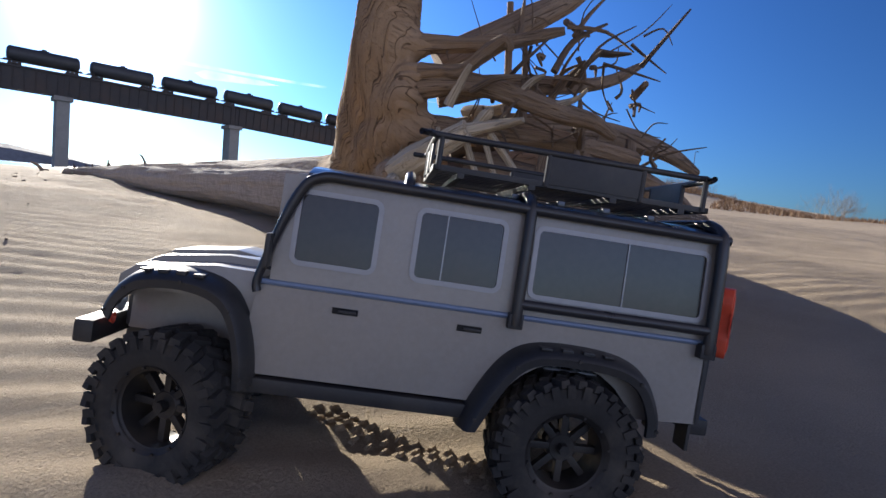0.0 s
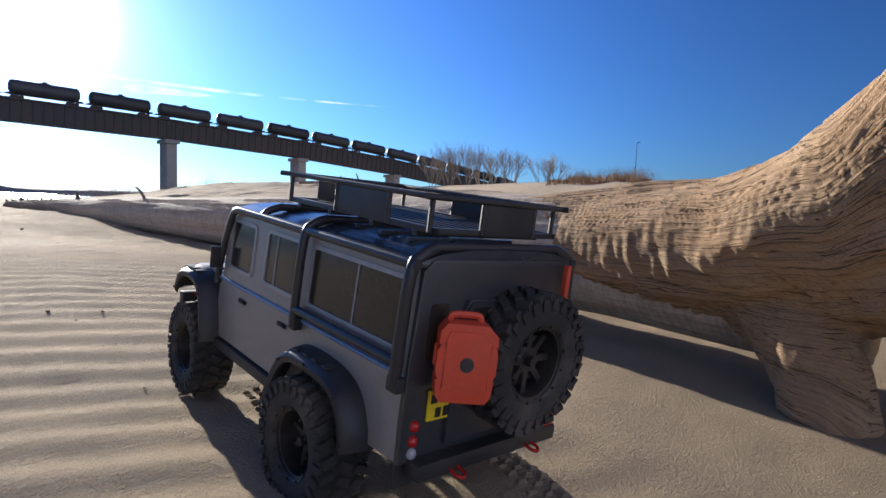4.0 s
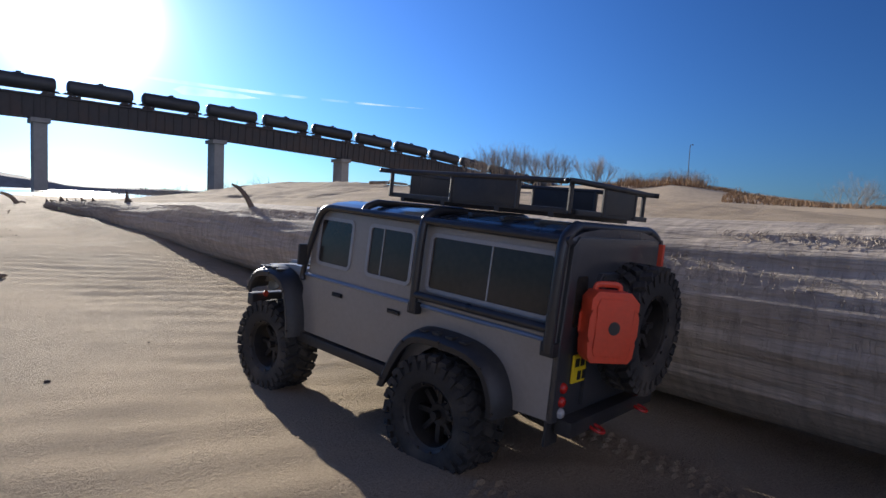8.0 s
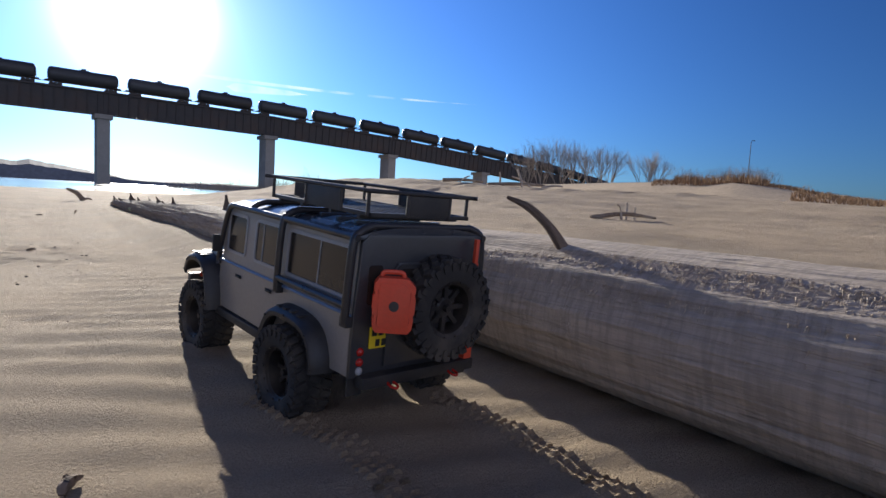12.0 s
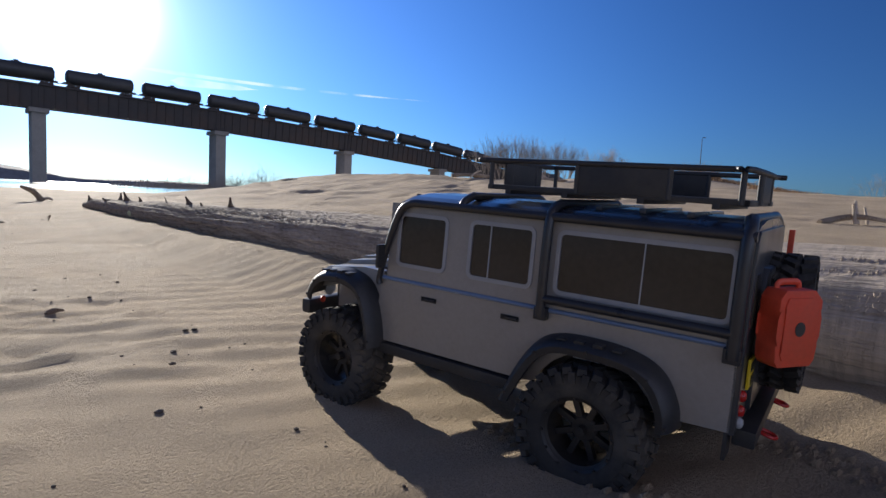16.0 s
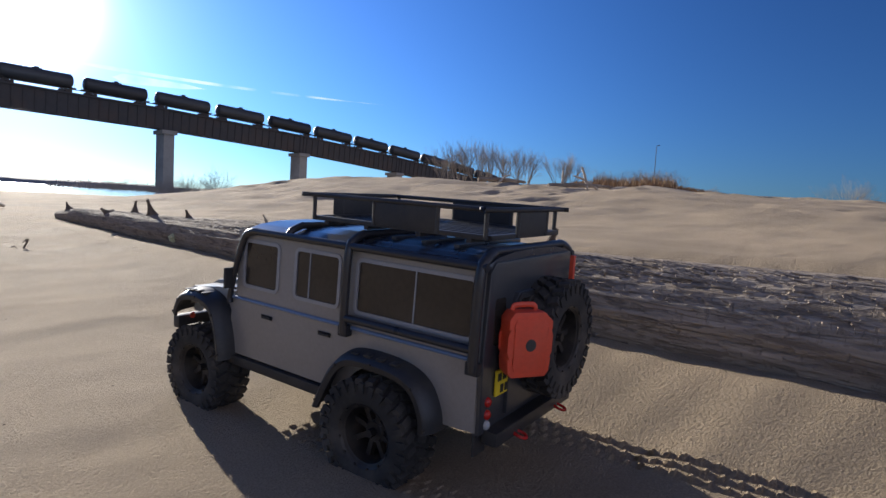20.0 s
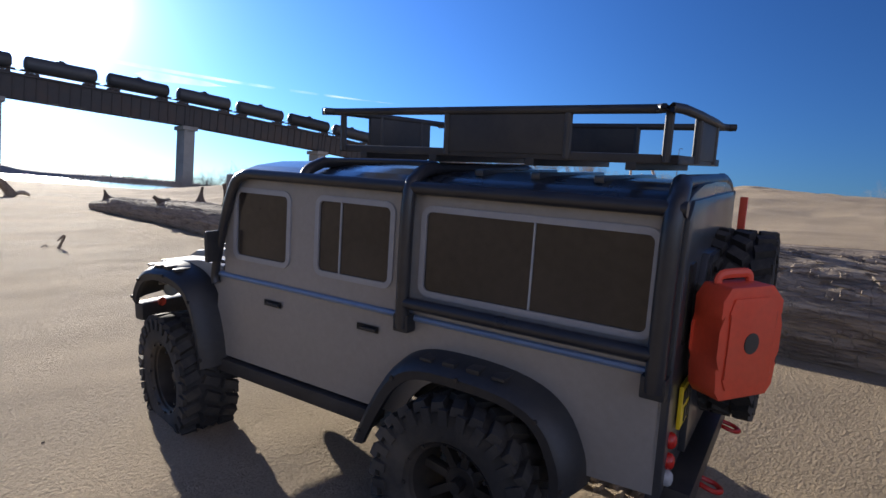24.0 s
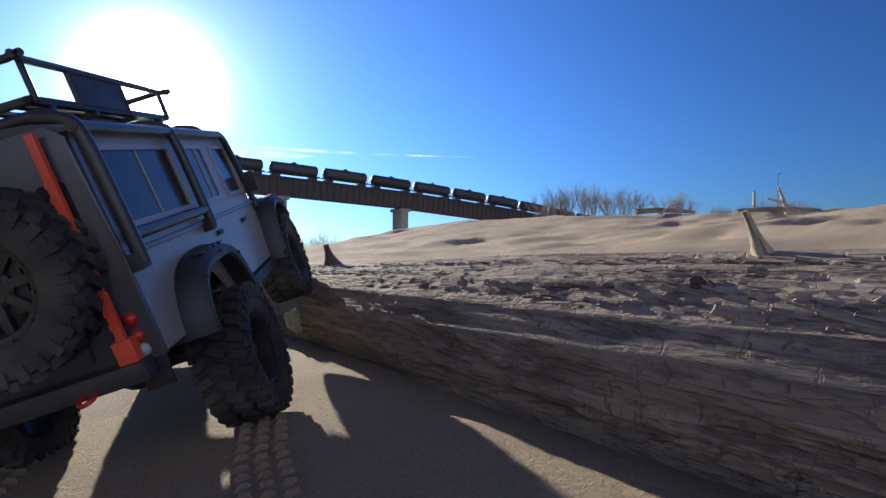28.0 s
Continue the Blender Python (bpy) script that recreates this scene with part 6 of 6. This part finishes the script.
def far_wood():
    """Low grey thicket on the far bank under the bridge, its colour paled for haze."""
    rg = random.Random(18)
    vs, fs = [], []
    for i in range(2200):
        az = rg.uniform(11, 27); d = rg.uniform(120, 300)
        x, y = d * math.sin(radians(az)), 7 + d * math.cos(radians(az))
        h = rg.uniform(0.7, 1.6) + 2.4 * max(0.0, noise.noise(Vector((az * 0.9, d * 0.02, 0)))) ; q = len(vs); a = rg.uniform(0, 6.28); w = rg.uniform(0.06, 0.22)
        dx, dy = math.cos(a) * w, math.sin(a) * w
        vs += [(x - dx, y - dy, -0.6), (x + dx, y + dy, -0.6), (x - dy, y + dx, -0.6), (x + rg.uniform(-0.6, 0.6), y, h - 0.6)]
        fs += [(q, q + 1, q + 3), (q + 1, q + 2, q + 3), (q + 2, q, q + 3)]
    tagged(link("thicket", mesh_from("thicket", vs, fs), THICKET), "low grey leafless thicket by the river, paled for haze", "thicket", kind="stuff")
far_wood()

def mast():
    x, y, z = polar(65.6, 131)
    e = empty("lamp_mast", "tall thin metal lamp mast behind the scrub", "lamp mast", at=pose(x, y, z))
    bm = bmesh.new(); add_tube(bm, [(0, 0, -1), (0, 0, 9.9)], [0.11, 0.06], 8); part("pole", bm, STEEL, e)
    bm = bmesh.new(); add_tube(bm, smooth_path([(0, 0, 9.7), (0.3, 0, 10.2), (0.9, 0, 10.3)], 4), 0.05, 6); part("arm", bm, STEEL, e)
    bm = bmesh.new(); add_box(bm, (0.8, -0.12, 10.22), (1.4, 0.12, 10.35), 0.03); part("lamp_head", bm, STEEL, e)
mast()

def dune_wood(x, y, sticks, label):
    z = ground_z(x, y)
    e = empty("driftwood_branch", label, "driftwood", "driftwood on the dune", at=pose(x, y, z))
    for i, (a, b, r) in enumerate(sticks):
        bm = bmesh.new(); a, b = Vector(a), Vector(b)
        add_tube(bm, smooth_path([a, (a + b) / 2 + Vector((0.02, 0.01, 0.03)), b], 4), [r, r, r * 0.95, r * 0.9, r * 0.85, r * 0.8, r * 0.7, r * 0.6, r * 0.45], 8, 0.25, 8, seed=i)
        part("branch", bm, WOOD if i else CHIPWOOD, e)
STICK = (0.42, 10.4)
DW = polar(58.8, 9.2, 7.6)
dune_wood(DW[0], DW[1], (((-0.5, 0.2, 0.0), (0.6, -0.3, 0.05), 0.04), ((-0.25, 0.1, -0.02), (-0.3, 0.08, 0.26), 0.025), ((0.15, -0.1, -0.02), (0.08, -0.02, 0.34), 0.025), ((0.3, -0.2, 0.0), (0.05, 0.1, 0.2), 0.02), ((0.5, -0.3, 0), (0.9, -0.5, 0.05), 0.03)), "weathered driftwood branches lying on the dune")
DW2 = polar(51.5, 9.8, 7.6)
dune_wood(DW2[0], DW2[1], (((-0.4, 0.2, 0.02), (0.4, -0.2, 0.03), 0.04), ((-0.1, 0, 0.0), (0.1, -0.1, 0.14), 0.02)), "short pale driftwood piece lying on the dune")
dune_wood(3.3, 6.45, (((-0.2, 0.1, 0.0), (0.25, -0.1, 0.02), 0.016), ((0, 0, 0), (-0.06, 0.0, 0.10), 0.009), ((0.05, 0, 0), (0.09, 0.03, 0.12), 0.009), ((0.1, -0.03, 0), (0.14, 0.0, 0.09), 0.007)), "small dark twiggy driftwood on the sand")
# mossy pale lump at the trunk's foot
def moss_lump():
    bm = bmesh.new(); bmesh.ops.create_icosphere(bm, subdivisions=4, radius=0.016)
    for v in bm.verts: v.co *= 1 + 0.5 * noise.noise(v.co * 90) + 0.3 * noise.noise(v.co * 220)
    y = 9.88; x = log_x(y) - interp_knots(LOG_R, y) * 0.985
    tagged(part("lichen_lump", bm, CRUST, None, at=pose(x, y, interp_knots(LOG_Z, y) - 0.01)), "pale crusty lichen lump on the trunk's side", "lichen")
moss_lump()

# washed-up wood on the open sand towards the river
dune_wood(0.72, 13.9, (((0.05, 0.0, 0.0), (-0.16, 0.02, 0.17), 0.035), ((0.0, 0.02, 0.0), (0.16, 0.05, 0.02), 0.02)), "pale driftwood chunk leaning by the water")
dune_wood(STICK[0], STICK[1], (((0, 0, -0.01), (0.002, 0.0, 0.022), 0.004), ((-0.06, 0.03, -0.024), (-0.02, 0.02, -0.022), 0.002)), "small upright stick stuck in the sand")
# ---- debris on the sand ----
def pebbles():
    rg = random.Random(21)
    metas = []
    for i in range(4):
        bm = bmesh.new(); bmesh.ops.create_icosphere(bm, subdivisions=1, radius=1.0)
        for v in bm.verts: v.co = Vector((v.co.x * rg.uniform(0.7, 1.4), v.co.y * rg.uniform(0.7, 1.2), v.co.z * 0.55))
        me = bpy.data.meshes.new("wood_crumb"); bm.to_mesh(me); bm.free(); me.materials.append(PEBBLE); metas.append(me)
    spots = []
    for i in range(120):
        y = rg.uniform(0.5, 9.5); x = track_x(y) - rg.uniform(0.2, 1.1)
        spots.append((x, y, rg.choice((0.0015, 0.002, 0.003, 0.004))))
    for i in range(50):
        y = rg.uniform(5.8, 7.6); x = track_x(y) - rg.uniform(0.18, 0.7)
        spots.append((x, y, rg.choice((0.0015, 0.002, 0.003, 0.005))))
    for i, (x, y, r) in enumerate(spots):
        ob = link("wood_crumb", rg.choice(metas))
        ob.matrix_basis = pose(x, y, ground_z(x, y) + r * 0.2, 0, 0, rg.uniform(0, 360)) @ Matrix.Scale(r, 4)
        tagged(ob, "small dark crumb of driftwood on the sand", "debris", "debris on the sand")
pebbles()
def chips():
    for x, y, ln, ang in ((0.05, 7.02, 0.035, 20), (0.043, 4.61, 0.03, 60), (-0.05, 5.35, 0.03, -20), (-0.10, 4.35, 0.022, 10), (-0.12, 4.9, 0.03, 30), (0.15, 10.2, 0.05, 15), (-0.35, 4.2, 0.05, 0)):
        e = empty("bark_chip", "curled dark bark chip lying on the sand", "bark chip", "bark chips", at=pose(x, y, ground_z(x, y), 0, 0, ang))
        bm = bmesh.new()
        add_tube(bm, smooth_path([(-ln / 2, 0, 0.002), (0, 0.003, 0.006), (ln / 2, -0.002, 0.004)], 4), [0.002, 0.004, 0.005, 0.005, 0.005, 0.005, 0.004, 0.003, 0.0015], 7, 0.35, 90, seed=x * 9)
        part("chip", bm, CHIPWOOD, e)
        bm = bmesh.new()
        add_tube(bm, [(0, 0, 0.004), (ln * 0.2, ln * 0.25, 0.008), (ln * 0.45, ln * 0.35, 0.004)], [0.003, 0.0025, 0.001], 6, 0.3, 90)
        part("splinter", bm, CHIPWOOD, e)
chips()

# ---- tyre tracks pressed into the sand; each short length rises with the ridge of sand as the wheel leaves it ----
def track_points(x_off):
    pts = []
    t = 0.0
    while t <= 28.0:
        x, y, z, rx, ry, rz = car_place(t)
        a = radians(rz)
        pts.append((t, Vector((x + x_off * math.cos(a), y + x_off * math.sin(a)))))
        t += 0.05
    return pts

def car_place(t):
    for (a, *p), (b, *q) in zip(CAR, CAR[1:]):
        if t <= b:
            u = (t - a) / (b - a); return [i + (j - i) * u for i, j in zip(p, q)]
    return list(CAR[-1][1:])

def tyre_tracks():
    laid = []
    for x_off in (-TRACK, X_RIGHT):
        pts = track_points(x_off)
        path, ts, s = [pts[0][1]], [0.0], [0.0]
        for t, p in pts[1:]:
            d = (p - path[-1]).length
            if d > 0.004: path.append(p); ts.append(t); s.append(s[-1] + d)
        total = s[-1]
        def at(u):
            k = 0
            lo, hi = 0, len(s) - 1
            while hi - lo > 1:
                k = (lo + hi) // 2
                if s[k] <= u: lo = k
                else: hi = k
            w = (u - s[lo]) / max(1e-9, s[hi] - s[lo])
            return path[lo].lerp(path[hi], w), ts[lo] + (ts[hi] - ts[lo]) * w, (path[hi] - path[lo]).normalized()
        pitch, seg_len = 0.0165, 0.264
        u0 = 0.0
        while u0 < total - 0.02:
            vs, fs = [], []
            u1 = min(u0 + seg_len, total)
            o, t0, _ = at(u0)
            _, t1, _ = at(u1)
            base = ground_z(o.x, o.y)
            u = u0
            while u < u1:
                p, _, d = at(u)
                nrm = Vector((-d.y, d.x))
                for row in range(3):
                    c = (row - 1) * 0.0142; sh = pitch / 2 if row % 2 else 0
                    q = p + nrm * c + d * sh
                    gz_ = ground_z(q.x, q.y)
                    k = len(vs)
                    hw, hl, tp = 0.0078, 0.0042, 0.0042
                    for sx, sy, zz, f in ((-1, -1, -0.003, 1), (1, -1, -0.003, 1), (1, 1, -0.003, 1), (-1, 1, -0.003, 1), (-0.4, -0.5, tp, 1), (0.4, -0.5, tp, 1), (0.5, 0.2, tp * 0.8, 1), (-0.5, 0.2, tp * 0.8, 1)):
                        w = q + nrm * (sx * hw) + d * (sy * hl)
                        vs.append((w.x - o.x, w.y - o.y, gz_ + zz - base))
                    fs += [(k + 4, k + 5, k + 6, k + 7), (k, k + 1, k + 5, k + 4), (k + 1, k + 2, k + 6, k + 5), (k + 2, k + 3, k + 7, k + 6), (k + 3, k, k + 4, k + 7)]
                u += pitch
            ob = link("tyre_track", mesh_from("tyre_track", vs, fs), SAND)
            tagged(ob, "fresh lugged tyre track pressed in sand", "tyre track", "tyre tracks behind the car", "stuff")
            laid.append((ob, o, base, (t0 + t1) / 2))
            u0 = u1
    return laid
laid_tracks = tyre_tracks()

# ---- contrail high in the sky ----
def contrail():
    m = bpy.data.materials.new("contrail"); m.use_nodes = True
    n, l = m.node_tree.nodes, m.node_tree.links
    n.clear()
    out = n.new("ShaderNodeOutputMaterial"); mix = n.new("ShaderNodeMixShader"); tr = n.new("ShaderNodeBsdfTransparent"); em = n.new("ShaderNodeEmission")
    # sunlit white of the streak is put in as emission from the strip
    em.inputs[0].default_value = (0.9, 0.95, 1.0, 1); em.inputs[1].default_value = 0.8
    tc = n.new("ShaderNodeTexCoord"); nz = n.new("ShaderNodeTexNoise"); nz.inputs["Scale"].default_value = 0.006; nz.inputs["Detail"].default_value = 5
    l.new(tc.outputs["Object"], nz.inputs["Vector"])
    mr = n.new("ShaderNodeMapRange"); mr.inputs[1].default_value, mr.inputs[2].default_value, mr.inputs[4].default_value = 0.38, 0.68, 0.55
    l.new(nz.outputs["Fac"], mr.inputs[0]); l.new(mr.outputs[0], mix.inputs[0]); l.new(tr.outputs[0], mix.inputs[1]); l.new(em.outputs[0], mix.inputs[2]); l.new(mix.outputs[0], out.inputs[0])
    def sky(az, el, d=3000):
        return Vector((d * math.cos(radians(el)) * math.sin(radians(az)), d * math.cos(radians(el)) * math.cos(radians(az)), d * math.sin(radians(el))))
    for name, a, b, w in (("contrail", CONTRAIL[0], CONTRAIL[1], 0.16), ("contrail", CONTRAIL[2], CONTRAIL[3], 0.42)):
        vs, fs = [], []
        N = 40
        for i in range(N + 1):
            u = i / N; az, el = a[0] + (b[0] - a[0]) * u, a[1] + (b[1] - a[1]) * u
            h = w * (0.35 + 0.65 * (1 - u)) * S(u * 8) * S((1 - u) * 4) + 0.01
            vs += [sky(az, el - h), sky(az, el + h)]
        for i in range(N): fs.append((2 * i, 2 * i + 2, 2 * i + 3, 2 * i + 1))
        ob = link(name, mesh_from(name, vs, fs), m)
        ob.visible_shadow = False
        tagged(ob, "thin white contrail in the blue sky", "contrail", kind="structure")
CONTRAIL = ((12.0, 10.05), (39.2, 9.5), (15.5, 9.3), (23.0, 9.3))
contrail()

# ---- motion ----
def motions():
    walk(car, [(t, pose(*r)) for t, *r in CAR])
    step, roll, rows = 0.1, 0.0, [[], [], [], []]
    last = car_place(0)
    for k in range(281):
        t = k * step
        p = car_place(t)
        yaw = radians(p[5])
        roll += ((p[0] - last[0]) * -math.sin(yaw) + (p[1] - last[1]) * math.cos(yaw)) / R_TYRE
        last = p
        ahead = car_place(min(28, t + 0.6))
        steer = max(-22, min(22, 1.2 * (ahead[5] - p[5])))
        for i, (x, y) in enumerate(WHEEL_AT):
            climb = S((t - 26.4) / 1.6) * (0.016 if i == 3 else -0.020 if i == 1 else 0.0)
            rows[i].append((t, pose(x, y, AXLE_Z[i] + climb, 0, 0, steer if y > 0.1 else 0) @ Matrix.Rotation(-roll, 4, "X")))
    for w, r in zip(wheels, rows): walk(w, r)
    for ob, o, base, t in laid_tracks:
        low, high = pose(o.x, o.y, base - 0.008), pose(o.x, o.y, base)
        if t < 0.5: walk(ob, [(0.0, high), (28.0, high)])
        else: walk(ob, [(0.0, low), (max(0.1, t - 0.35), low), (min(27.9, t + 0.1), high), (28.0, high)])
motions()
